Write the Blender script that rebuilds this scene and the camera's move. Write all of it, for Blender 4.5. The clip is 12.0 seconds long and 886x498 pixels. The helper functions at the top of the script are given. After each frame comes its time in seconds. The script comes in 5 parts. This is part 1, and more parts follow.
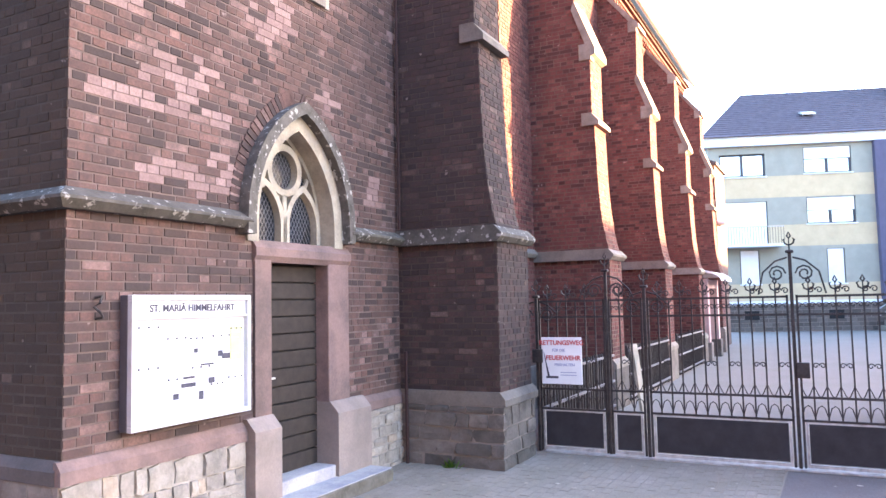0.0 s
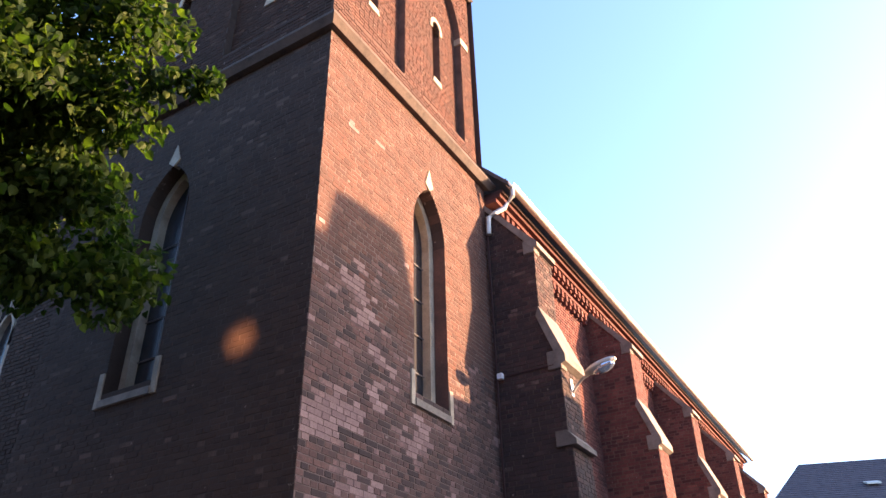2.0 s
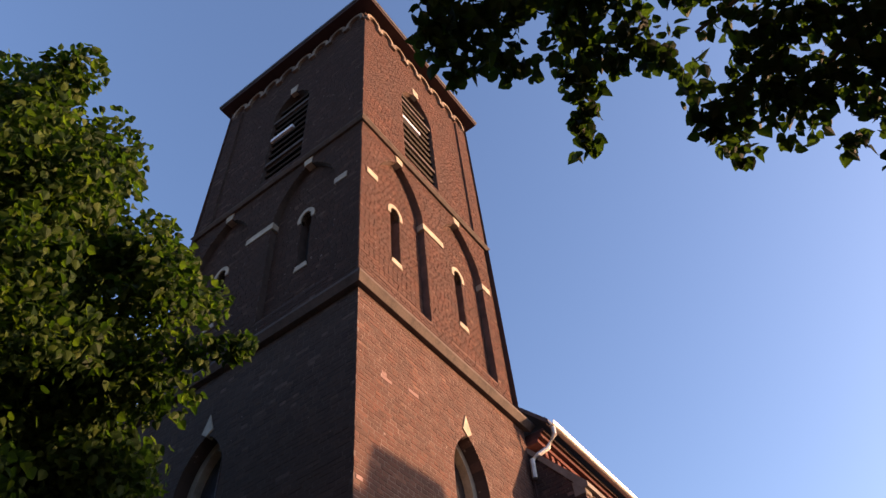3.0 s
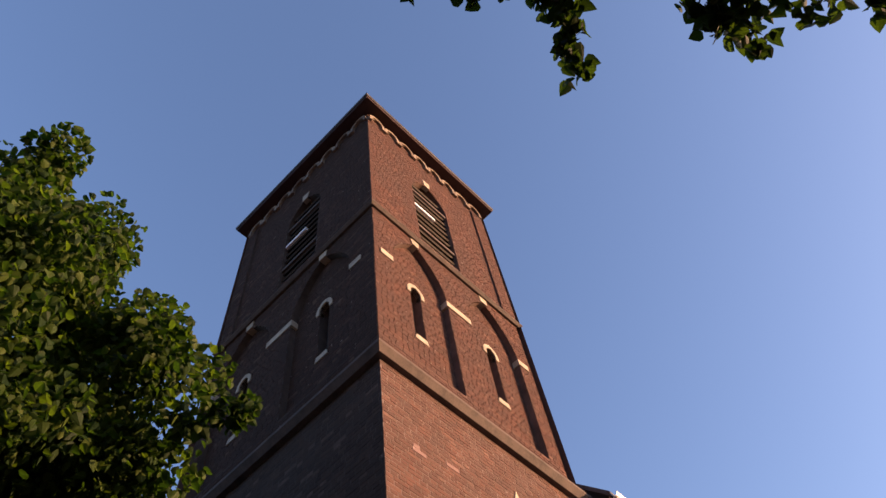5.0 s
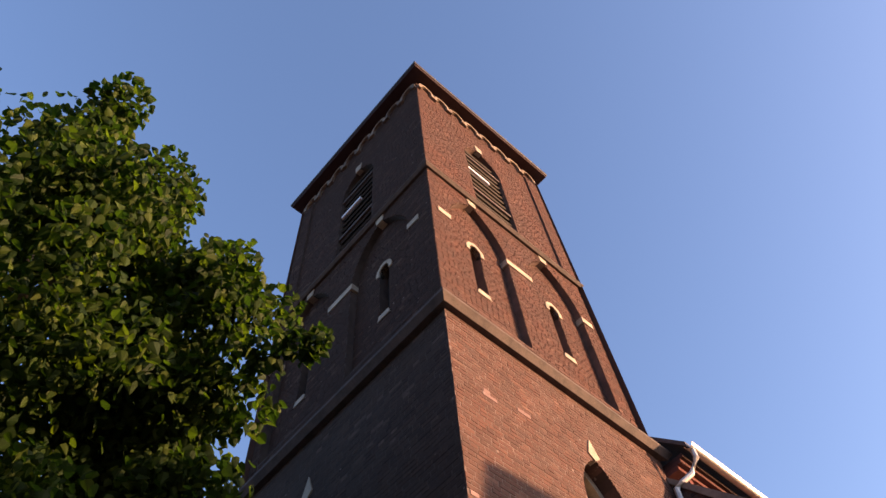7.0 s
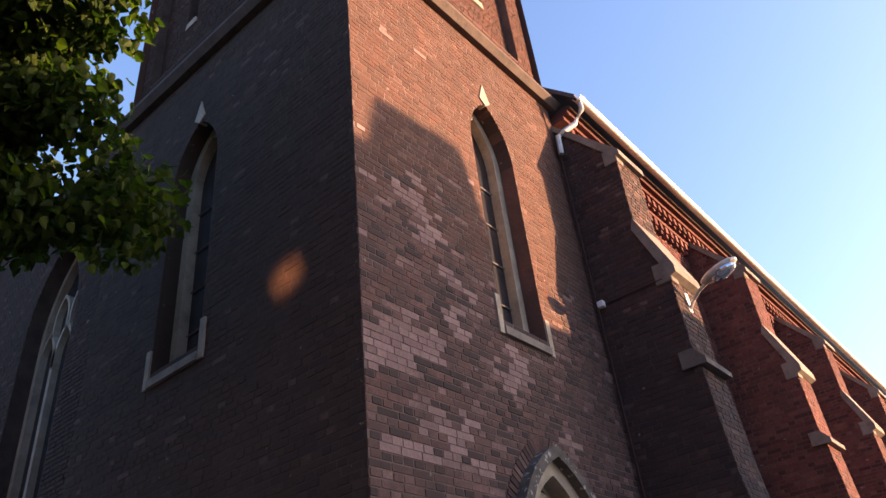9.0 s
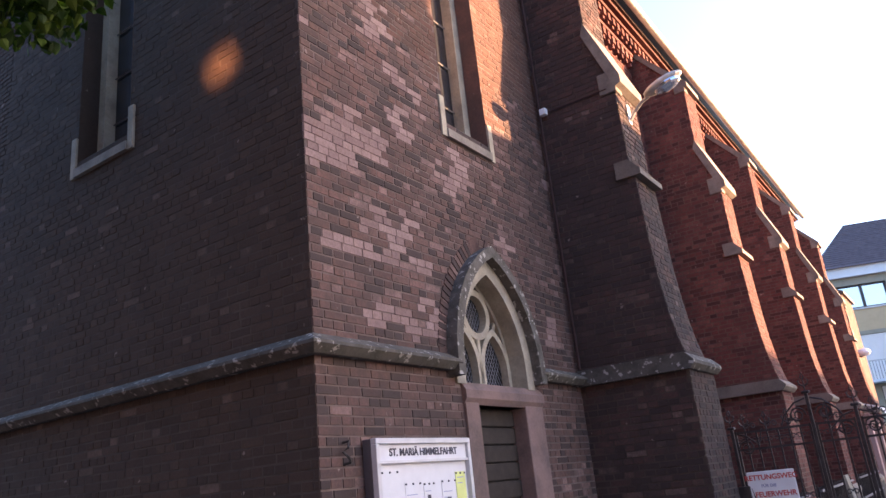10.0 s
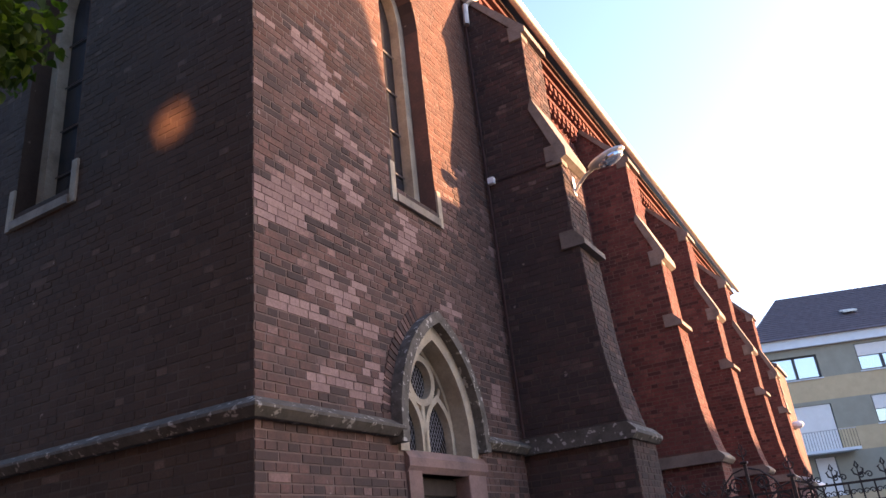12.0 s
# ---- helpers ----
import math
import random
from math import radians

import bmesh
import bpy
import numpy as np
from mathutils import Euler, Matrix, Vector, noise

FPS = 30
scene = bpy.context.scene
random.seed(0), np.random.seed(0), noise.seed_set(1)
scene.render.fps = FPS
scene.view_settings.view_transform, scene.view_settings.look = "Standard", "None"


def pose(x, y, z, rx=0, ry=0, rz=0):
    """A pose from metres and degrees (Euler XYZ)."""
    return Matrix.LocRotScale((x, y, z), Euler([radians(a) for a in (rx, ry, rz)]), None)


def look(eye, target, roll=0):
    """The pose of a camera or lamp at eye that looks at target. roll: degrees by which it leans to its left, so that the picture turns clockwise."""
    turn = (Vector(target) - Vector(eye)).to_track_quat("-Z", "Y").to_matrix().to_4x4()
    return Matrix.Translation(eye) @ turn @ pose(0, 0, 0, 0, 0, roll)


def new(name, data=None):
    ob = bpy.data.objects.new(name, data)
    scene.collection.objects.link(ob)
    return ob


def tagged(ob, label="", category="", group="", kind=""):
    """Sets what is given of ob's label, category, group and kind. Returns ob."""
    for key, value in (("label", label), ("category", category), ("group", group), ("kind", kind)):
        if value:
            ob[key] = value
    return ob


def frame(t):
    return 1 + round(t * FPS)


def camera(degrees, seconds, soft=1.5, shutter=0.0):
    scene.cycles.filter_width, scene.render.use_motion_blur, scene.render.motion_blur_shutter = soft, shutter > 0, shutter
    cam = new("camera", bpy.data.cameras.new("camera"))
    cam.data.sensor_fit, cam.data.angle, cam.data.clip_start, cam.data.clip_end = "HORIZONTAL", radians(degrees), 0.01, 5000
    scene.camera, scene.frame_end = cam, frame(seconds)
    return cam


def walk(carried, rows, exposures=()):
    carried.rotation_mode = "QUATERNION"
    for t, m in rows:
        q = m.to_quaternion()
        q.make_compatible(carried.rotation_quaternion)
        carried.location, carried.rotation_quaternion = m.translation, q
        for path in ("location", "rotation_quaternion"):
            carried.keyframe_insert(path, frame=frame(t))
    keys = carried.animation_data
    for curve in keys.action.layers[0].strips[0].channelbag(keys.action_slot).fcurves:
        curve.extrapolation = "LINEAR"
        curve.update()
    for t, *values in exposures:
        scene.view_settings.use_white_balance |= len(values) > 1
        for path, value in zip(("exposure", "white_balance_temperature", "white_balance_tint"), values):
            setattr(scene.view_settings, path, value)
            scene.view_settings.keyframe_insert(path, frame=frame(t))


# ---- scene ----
EXPOSURES = [(0.0, 4.2, 8100, 25), (0.5, 3.87, 8100, 25), (1.0, 3.65, 8000, 24), (1.5, 3.38, 7900, 24), (2.0, 2.5, 7500, 25), (2.5, 1.75, 7800, 27), (3.0, 1.25, 8000, 29), (3.5, 1.15, 8100, 31), (6.3, 1.22, 8200, 31),
             (7.2, 1.5, 8200, 30), (9.0, 1.88, 8100, 29), (9.5, 2.1, 8100, 29), (10.0, 2.75, 8000, 29), (10.5, 3.4, 7800, 28), (11.0, 3.1, 7900, 28), (11.5, 2.7, 8000, 29), (12.0, 2.45, 8300, 30)]
cam = camera(61.71, 12.0)
walk(cam, [
    (0.0, look((4.990, -3.550, 2.150), (0.390, 5.285, 2.885), -1.2)),
    (0.2, look((5.200, -4.545, 2.010), (0.665, 4.310, 2.790), -2.6)),
    (0.5, look((5.246, -5.399, 1.800), (1.290, 3.760, 2.478), -0.71)),
    (0.8, look((5.294, -5.719, 1.682), (1.483, 3.480, 2.604), -0.89)),
    (1.0, look((5.218, -5.661, 1.707), (1.242, 3.432, 2.934), -1.43)),
    (1.5, look((5.162, -5.647, 1.841), (0.761, 2.625, 5.335), -2.44)),
    (2.0, look((5.171, -5.778, 2.016), (0.921, 1.540, 7.344), -1.57)),
    (2.5, look((5.134, -5.746, 1.986), (1.154, 0.271, 8.911), -2.45)),
    (3.0, look((5.060, -5.683, 2.018), (1.817, -0.354, 9.834), -6.63)),
    (3.5, look((4.905, -5.486, 2.010), (2.025, -0.847, 10.387), -9.55)),
    (3.7, look((4.869, -5.385, 2.006), (2.222, -1.136, 10.663), -8.77)),
    (5.3, look((4.367, -4.471, 2.011), (1.839, -0.570, 10.865), -14.35)),
    (5.5, look((4.289, -4.441, 2.030), (2.170, -1.008, 11.180), -16.61)),
    (6.0, look((4.016, -4.373, 2.036), (2.061, -1.901, 11.527), -17.01)),
    (6.5, look((3.930, -4.284, 1.924), (1.400, -1.512, 11.193), -12.60)),
    (7.0, look((3.906, -4.287, 1.903), (0.718, -0.671, 10.665), -7.93)),
    (7.2, look((3.900, -4.259, 1.906), (0.514, -0.230, 10.409), -9.13)),
    (8.8, look((4.129, -4.079, 1.840), (-0.758, 2.141, 7.958), -8.60)),
    (9.0, look((4.076, -4.110, 1.824), (-0.947, 2.554, 7.335), -6.86)),
    (9.5, look((3.986, -4.141, 1.811), (-1.243, 3.455, 5.678), -4.88)),
    (10.0, look((3.966, -4.097, 1.821), (-1.256, 3.848, 4.919), -6.04)),
    (10.5, look((3.988, -4.080, 1.811), (-0.754, 3.989, 5.334), -6.23)),
    (11.0, look((4.005, -4.032, 1.847), (0.246, 4.540, 5.367), -8.73)),
    (11.5, look((3.964, -4.064, 1.824), (0.263, 4.441, 5.561), -7.67)),
    (12.0, look((3.942, -4.111, 1.804), (-0.425, 4.018, 5.658), -6.34)),
], exposures=EXPOSURES)
# ---- world and light ----
SUN = Vector((0.77, 0.63, 0.125)).normalized()
world = bpy.data.worlds.new("evening_sky")
scene.world = world
world.use_nodes = True
wn, wl = world.node_tree.nodes, world.node_tree.links
sky = wn.new("ShaderNodeTexSky")
sky.sky_type, sky.sun_disc = "NISHITA", False
sky.sun_elevation = math.asin(SUN.z)
sky.sun_rotation = math.atan2(SUN.x, SUN.y)
sky.air_density, sky.dust_density, sky.ozone_density = 1.0, 2.6, 3.8
wn["Background"].inputs["Strength"].default_value = 0.25
wl.new(sky.outputs["Color"], wn["Background"].inputs["Color"])

sun = new("sun", bpy.data.lights.new("sun", "SUN"))
sun.data.energy, sun.data.angle, sun.data.color = 5.0, radians(0.6), (1.0, 0.66, 0.40)
sun.matrix_world = look(SUN * 60, (0, 0, 0))

# lamp added across the street imitates a pane mirroring low sun onto the tower
glint = new("mirrored_sun_lamp", bpy.data.lights.new("mirrored_sun_lamp", "AREA"))
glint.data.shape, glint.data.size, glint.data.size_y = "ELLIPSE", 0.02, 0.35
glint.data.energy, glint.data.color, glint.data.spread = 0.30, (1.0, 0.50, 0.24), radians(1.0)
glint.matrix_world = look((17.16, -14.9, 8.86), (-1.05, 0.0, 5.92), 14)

G = 0.15          # height of the street by the tower
W = 4.77          # tower face with the door, along y
D = 5.25          # tower front, along -x
STR = 2.93        # underside of the low string course
Z2, Z3, ZT = 10.74, 16.26, 22.6


# ---- materials ----
def shader(name, rough=0.8, metal=0.0, spec=0.3):
    m = bpy.data.materials.new(name)
    m.use_nodes = True
    b = m.node_tree.nodes["Principled BSDF"]
    b.inputs["Roughness"].default_value = rough
    b.inputs["Metallic"].default_value = metal
    b.inputs["Specular IOR Level"].default_value = spec
    return m, m.node_tree.nodes, m.node_tree.links, b


def ramp(n, l, source, stops):
    r = n.new("ShaderNodeValToRGB")
    while len(r.color_ramp.elements) < len(stops):
        r.color_ramp.elements.new(0.5)
    for e, (p, c) in zip(r.color_ramp.elements, stops):
        e.position, e.color = p, (*c, 1)
    l.new(source, r.inputs["Fac"])
    return r.outputs["Color"]


def noisy(n, l, scale, detail=4.0, rough=0.6, coord=None, stretch=(1, 1, 1)):
    if coord is None:
        coord = n.new("ShaderNodeNewGeometry").outputs["Position"]
    mp = n.new("ShaderNodeMapping")
    mp.inputs["Scale"].default_value = stretch
    l.new(coord, mp.inputs["Vector"])
    t = n.new("ShaderNodeTexNoise")
    t.inputs["Scale"].default_value, t.inputs["Detail"].default_value = scale, detail
    t.inputs["Roughness"].default_value = rough
    l.new(mp.outputs["Vector"], t.inputs["Vector"])
    return t.outputs["Fac"]


def mixed(n, l, fac, a, b, mode="MIX"):
    x = n.new("ShaderNodeMix")
    x.data_type, x.blend_type = "RGBA", mode
    for sock, v in ((x.inputs["Factor"], fac), (x.inputs["A"], a), (x.inputs["B"], b)):
        if isinstance(v, (int, float)):
            sock.default_value = v
        elif isinstance(v, tuple):
            sock.default_value = (*v, 1)
        else:
            l.new(v, sock)
    return x.outputs["Result"]


def math_node(n, l, op, a, b):
    x = n.new("ShaderNodeMath")
    x.operation = op
    for sock, v in zip(x.inputs, (a, b)):
        if isinstance(v, (int, float)):
            sock.default_value = v
        else:
            l.new(v, sock)
    return x.outputs[0]


def bumped(n, l, b, height, strength=0.4, dist=0.01):
    x = n.new("ShaderNodeBump")
    x.inputs["Strength"].default_value, x.inputs["Distance"].default_value = strength, dist
    l.new(height, x.inputs["Height"])
    l.new(x.outputs["Normal"], b.inputs["Normal"])


def any_random(n, l):
    """One random value for each loose piece, whether it is an object or an island."""
    a = n.new("ShaderNodeObjectInfo").outputs["Random"]
    g = n.new("ShaderNodeNewGeometry").outputs["Random Per Island"]
    return math_node(n, l, "FRACT", math_node(n, l, "ADD", a, g), 0.0)


def brick_material(name, stops, soot, soot_amount, patch=0.0):
    m, n, l, b = shader(name, 0.9, 0, 0.12)
    r = any_random(n, l)
    c = ramp(n, l, r, stops)
    if patch:
        p = noisy(n, l, 0.9, 2.0, 0.5, stretch=(1, 1, 1.3))
        xyz = n.new("ShaderNodeSeparateXYZ")
        l.new(n.new("ShaderNodeNewGeometry").outputs["Position"], xyz.inputs[0])
        repaired = ramp(n, l, math_node(n, l, "MULTIPLY", xyz.outputs["Z"], 0.1), [(0.28, (0.1, 0.1, 0.1)), (0.31, (1, 1, 1)), (0.54, (0.9, 0.9, 0.9)), (0.66, (0.35, 0.35, 0.35)), (0.9, (0.12, 0.12, 0.12))])
        k = ramp(n, l, p, [(0.44, (0, 0, 0)), (0.56, (patch,) * 3)])
        r2 = math_node(n, l, "FRACT", math_node(n, l, "MULTIPLY", r, 7.3), 0.0)
        pick = ramp(n, l, r2, [(0.52, (0, 0, 0)), (0.54, (1, 1, 1))])
        c = mixed(n, l, mixed(n, l, 1.0, mixed(n, l, 1.0, k, pick, "MULTIPLY"), repaired, "MULTIPLY"), c, (0.44, 0.255, 0.225))
    grain = noisy(n, l, 42, 5, 0.75)
    c = mixed(n, l, 0.7, c, ramp(n, l, grain, [(0.3, (0.45, 0.45, 0.45)), (0.75, (1.25, 1.2, 1.2))]), "MULTIPLY")
    s = ramp(n, l, noisy(n, l, 0.55, 6, 0.62, stretch=(1, 1, 0.55)), [(0.38, (0, 0, 0)), (0.68, (soot_amount,) * 3)])
    c = mixed(n, l, s, c, soot)
    blot = ramp(n, l, noisy(n, l, 3.4, 6, 0.75), [(0.38, (0, 0, 0)), (0.60, (min(0.9, soot_amount * 1.1),) * 3)])
    c = mixed(n, l, blot, c, soot)
    flecks = ramp(n, l, noisy(n, l, 9, 3, 0.5), [(0.70, (0, 0, 0)), (0.74, (0.5, 0.5, 0.5))])
    c = mixed(n, l, flecks, c, (0.33, 0.27, 0.25))
    l.new(c, b.inputs["Base Color"])
    bumped(n, l, b, noisy(n, l, 38, 6, 0.7), 0.35, 0.006)
    return m


def stone_material(name, stops, stain, amount, scale=2.0, rough=0.88, fine=40, bump=0.5, lichen=0.0):
    m, n, l, b = shader(name, rough, 0, 0.25)
    c = ramp(n, l, any_random(n, l), stops)
    c = mixed(n, l, ramp(n, l, noisy(n, l, scale, 7, 0.65), [(0.42, (0, 0, 0)), (0.66, (amount,) * 3)]), c, stain)
    c = mixed(n, l, 0.4, c, ramp(n, l, noisy(n, l, fine, 5, 0.7), [(0.3, (0.55, 0.55, 0.55)), (0.75, (1.2, 1.2, 1.2))]), "MULTIPLY")
    if lichen:
        spots = ramp(n, l, noisy(n, l, 13, 3, 0.55), [(0.60, (0, 0, 0)), (0.65, (lichen,) * 3)])
        c = mixed(n, l, spots, c, (0.42, 0.40, 0.37))
    l.new(c, b.inputs["Base Color"])
    bumped(n, l, b, noisy(n, l, fine * 0.6, 6, 0.7), bump, 0.01)
    return m


def plain_material(name, col, rough=0.6, metal=0.0, vary=0.15, scale=6.0, bump=0.1):
    m, n, l, b = shader(name, rough, metal, 0.4)
    lo, hi = tuple(v * (1 - vary) for v in col), tuple(min(1, v * (1 + vary)) for v in col)
    l.new(ramp(n, l, noisy(n, l, scale, 5, 0.6), [(0.3, lo), (0.7, hi)]), b.inputs["Base Color"])
    if bump:
        bumped(n, l, b, noisy(n, l, scale * 8, 4, 0.6), bump, 0.004)
    return m


def glass_material(name, tint=(0.05, 0.06, 0.08), rough=0.08):
    m, n, l, b = shader(name, rough, 0, 0.5)
    b.inputs["Base Color"].default_value = (*tint, 1)
    return m


M_BRICK = brick_material("weathered_dark_brick",
    [(0.0, (0.048, 0.037, 0.036)), (0.22, (0.078, 0.051, 0.048)), (0.28, (0.125, 0.070, 0.062)), (0.65, (0.162, 0.089, 0.077)), (0.88, (0.195, 0.110, 0.096)), (0.94, (0.29, 0.18, 0.16)), (1.0, (0.31, 0.195, 0.175))],
    (0.060, 0.046, 0.044), 0.6)
M_BRICK_PINK = brick_material("pale_pink_repaired_brick",
    [(0.0, (0.205, 0.138, 0.128)), (0.4, (0.26, 0.178, 0.166)), (1.0, (0.325, 0.228, 0.213))],
    (0.16, 0.10, 0.094), 0.25)
# front brick: soot blots, plus the face's shade darkened into the colour
M_BRICK_FRONT = brick_material("darkened_front_brick",
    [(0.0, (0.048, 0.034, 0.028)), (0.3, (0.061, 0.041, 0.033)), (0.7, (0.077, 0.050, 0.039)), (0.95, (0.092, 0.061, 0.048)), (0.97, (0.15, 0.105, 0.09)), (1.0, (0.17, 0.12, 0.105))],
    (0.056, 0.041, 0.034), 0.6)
# upper front copy of the tower brick, its shade put into the colour
M_BRICK_FRONT_UP = brick_material("shade_darkened_upper_brick",
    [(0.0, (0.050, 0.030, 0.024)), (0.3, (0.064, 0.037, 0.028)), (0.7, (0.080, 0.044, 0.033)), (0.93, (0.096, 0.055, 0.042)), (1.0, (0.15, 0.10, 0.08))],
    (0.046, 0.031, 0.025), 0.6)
M_BRICK_UP = brick_material("weathered_tower_brick",
    [(0.0, (0.088, 0.046, 0.037)), (0.3, (0.110, 0.054, 0.042)), (0.7, (0.130, 0.063, 0.048)), (0.96, (0.150, 0.075, 0.058)), (1.0, (0.21, 0.12, 0.095))],
    (0.070, 0.046, 0.040), 0.6)
M_BRICK_RED = brick_material("red_buttress_brick",
    [(0.0, (0.070, 0.032, 0.030)), (0.2, (0.11, 0.044, 0.040)), (0.25, (0.155, 0.056, 0.049)), (0.7, (0.19, 0.068, 0.059)), (1.0, (0.24, 0.105, 0.09))],
    (0.075, 0.038, 0.036), 0.5)
M_MORTAR = plain_material("weathered_lime_mortar", (0.118, 0.085, 0.076), 0.95, 0, 0.45, 3, 0.4)
# mortar darkened along with the shaded front; the sooty buttress shares it
M_MORTAR_DARK = plain_material("dark_mortar", (0.054, 0.040, 0.034), 0.95, 0, 0.4, 3, 0.4)
M_MORTAR_UP = plain_material("brown_mortar", (0.105, 0.064, 0.052), 0.95, 0, 0.35, 3, 0.4)
M_MORTAR_PALE = plain_material("pale_rubble_mortar", (0.30, 0.265, 0.235), 0.95, 0, 0.35, 4, 0.6)
M_MORTAR_DULL = plain_material("dull_brown_mortar", (0.19, 0.155, 0.135), 0.95, 0, 0.35, 4, 0.6)
M_PINK = stone_material("dull_pink_sandstone", [(0, (0.195, 0.125, 0.112)), (1, (0.235, 0.152, 0.138))], (0.105, 0.080, 0.074), 0.8, 2.2)
M_TAN = stone_material("tan_sandstone", [(0, (0.27, 0.215, 0.19)), (1, (0.31, 0.25, 0.225))], (0.17, 0.135, 0.12), 0.6, 2.5)
# darker sandstone for the ledge along the front
M_PINK_DARK = stone_material("dark_sandstone", [(0, (0.105, 0.080, 0.074)), (1, (0.135, 0.10, 0.092))], (0.07, 0.056, 0.052), 0.7, 2.0)
M_MOSS = stone_material("mossy_grey_sandstone", [(0, (0.092, 0.083, 0.074)), (1, (0.122, 0.112, 0.098))], (0.042, 0.038, 0.033), 0.75, 6.0, lichen=0.7)
M_BAND = stone_material("dark_brown_band_stone", [(0, (0.085, 0.066, 0.058)), (1, (0.11, 0.085, 0.075))], (0.05, 0.042, 0.038), 0.7, 4.0)
M_CREAM = stone_material("cream_limestone", [(0, (0.36, 0.315, 0.25)), (1, (0.43, 0.38, 0.30))], (0.19, 0.165, 0.135), 0.7, 3.0)
M_RUBBLE = stone_material("rubble_limestone", [(0, (0.27, 0.235, 0.205)), (0.5, (0.34, 0.30, 0.26)), (0.9, (0.41, 0.365, 0.315)), (1, (0.43, 0.335, 0.26))], (0.16, 0.14, 0.12), 0.8, 4.5, 0.9, 26, 1.0)
M_RUBBLE_FRONT = stone_material("dull_brown_front_stone", [(0, (0.175, 0.14, 0.12)), (0.8, (0.25, 0.20, 0.172)), (1, (0.27, 0.19, 0.145))], (0.12, 0.098, 0.086), 0.75, 3.0, 0.9, 30, 1.0)
M_RUBBLE_DARK = stone_material("sooty_rubble_stone", [(0, (0.10, 0.09, 0.08)), (1, (0.20, 0.17, 0.15))], (0.05, 0.045, 0.04), 0.7, 3.0, 0.9, 30, 0.9)
M_GREY = stone_material("grey_coping_stone", [(0, (0.19, 0.165, 0.145)), (1, (0.25, 0.22, 0.19))], (0.10, 0.087, 0.076), 0.65, 3.0)
M_DOOR = plain_material("dark_brown_painted_wood", (0.026, 0.019, 0.016), 0.75, 0, 0.35, 9, 0.3)
M_IRON = plain_material("black_wrought_iron", (0.040, 0.034, 0.034), 0.6, 0.35, 0.45, 14, 0.4)
M_PANEL = plain_material("dark_sheet_steel", (0.030, 0.030, 0.036), 0.6, 0.3, 0.3, 5, 0.2)
M_GALV = plain_material("bare_galvanised_edge", (0.42, 0.41, 0.40), 0.5, 0.5, 0.3, 10, 0.2)
M_WHITE = plain_material("white_enamel", (0.72, 0.73, 0.75), 0.35, 0, 0.05, 5, 0)
M_CASE = plain_material("white_painted_aluminium", (0.50, 0.505, 0.53), 0.4, 0.1, 0.10, 6, 0.05)
M_PAPER = plain_material("paper", (0.60, 0.61, 0.64), 0.8, 0, 0.05, 8, 0)
M_PAPER_YEL = plain_material("yellow_paper", (0.60, 0.66, 0.26), 0.8, 0, 0.1, 8, 0)
M_INK = plain_material("dark_print", (0.05, 0.05, 0.07), 0.7, 0, 0.2, 8, 0)
M_REDINK = plain_material("red_sign_paint", (0.55, 0.05, 0.05), 0.5, 0, 0.1, 8, 0)
M_BLUEINK = plain_material("grey_blue_print", (0.25, 0.30, 0.45), 0.6, 0, 0.1, 8, 0)
M_GLASS = glass_material("leaded_window_glass", (0.02, 0.022, 0.028), 0.22)
M_CLEAR, _n, _l, _b = shader("sky_reflecting_window_glass", 0.04, 0.85, 0.5)
_b.inputs["Base Color"].default_value = (0.62, 0.68, 0.74, 1)
M_LEAD = plain_material("lead_cames", (0.16, 0.16, 0.17), 0.6, 0.4, 0.2, 20, 0)
# near-black colour stands in for darkness inside the openings and behind door boards
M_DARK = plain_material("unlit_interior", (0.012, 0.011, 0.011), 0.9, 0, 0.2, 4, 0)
M_ZINC = plain_material("pale_zinc", (0.52, 0.50, 0.46), 0.45, 0.6, 0.15, 7, 0.1)
M_SLATE = plain_material("dark_slate", (0.055, 0.055, 0.062), 0.6, 0, 0.3, 6, 0.3)
M_EAVE = plain_material("dark_red_painted_eaves", (0.034, 0.013, 0.012), 0.8, 0, 0.2, 5, 0.1)
M_BARK = plain_material("grey_brown_bark", (0.10, 0.08, 0.06), 0.9, 0, 0.4, 12, 0.9)


def ground_material(name, lo, hi, stain):
    m, n, l, b = shader(name, 0.9, 0, 0.25)
    c = ramp(n, l, noisy(n, l, 60, 4, 0.7), [(0.3, lo), (0.7, hi)])
    c = mixed(n, l, ramp(n, l, noisy(n, l, 0.6, 5, 0.6), [(0.45, (0, 0, 0)), (0.65, (0.6, 0.6, 0.6))]), c, stain)
    l.new(c, b.inputs["Base Color"])
    bumped(n, l, b, noisy(n, l, 120, 3, 0.6), 0.5, 0.006)
    return m


M_ASPHALT = ground_material("street_asphalt", (0.105, 0.086, 0.080), (0.20, 0.166, 0.154), (0.205, 0.172, 0.158))
M_YARD = ground_material("pale_yard_paving", (0.15, 0.137, 0.122), (0.215, 0.197, 0.178), (0.15, 0.145, 0.12))


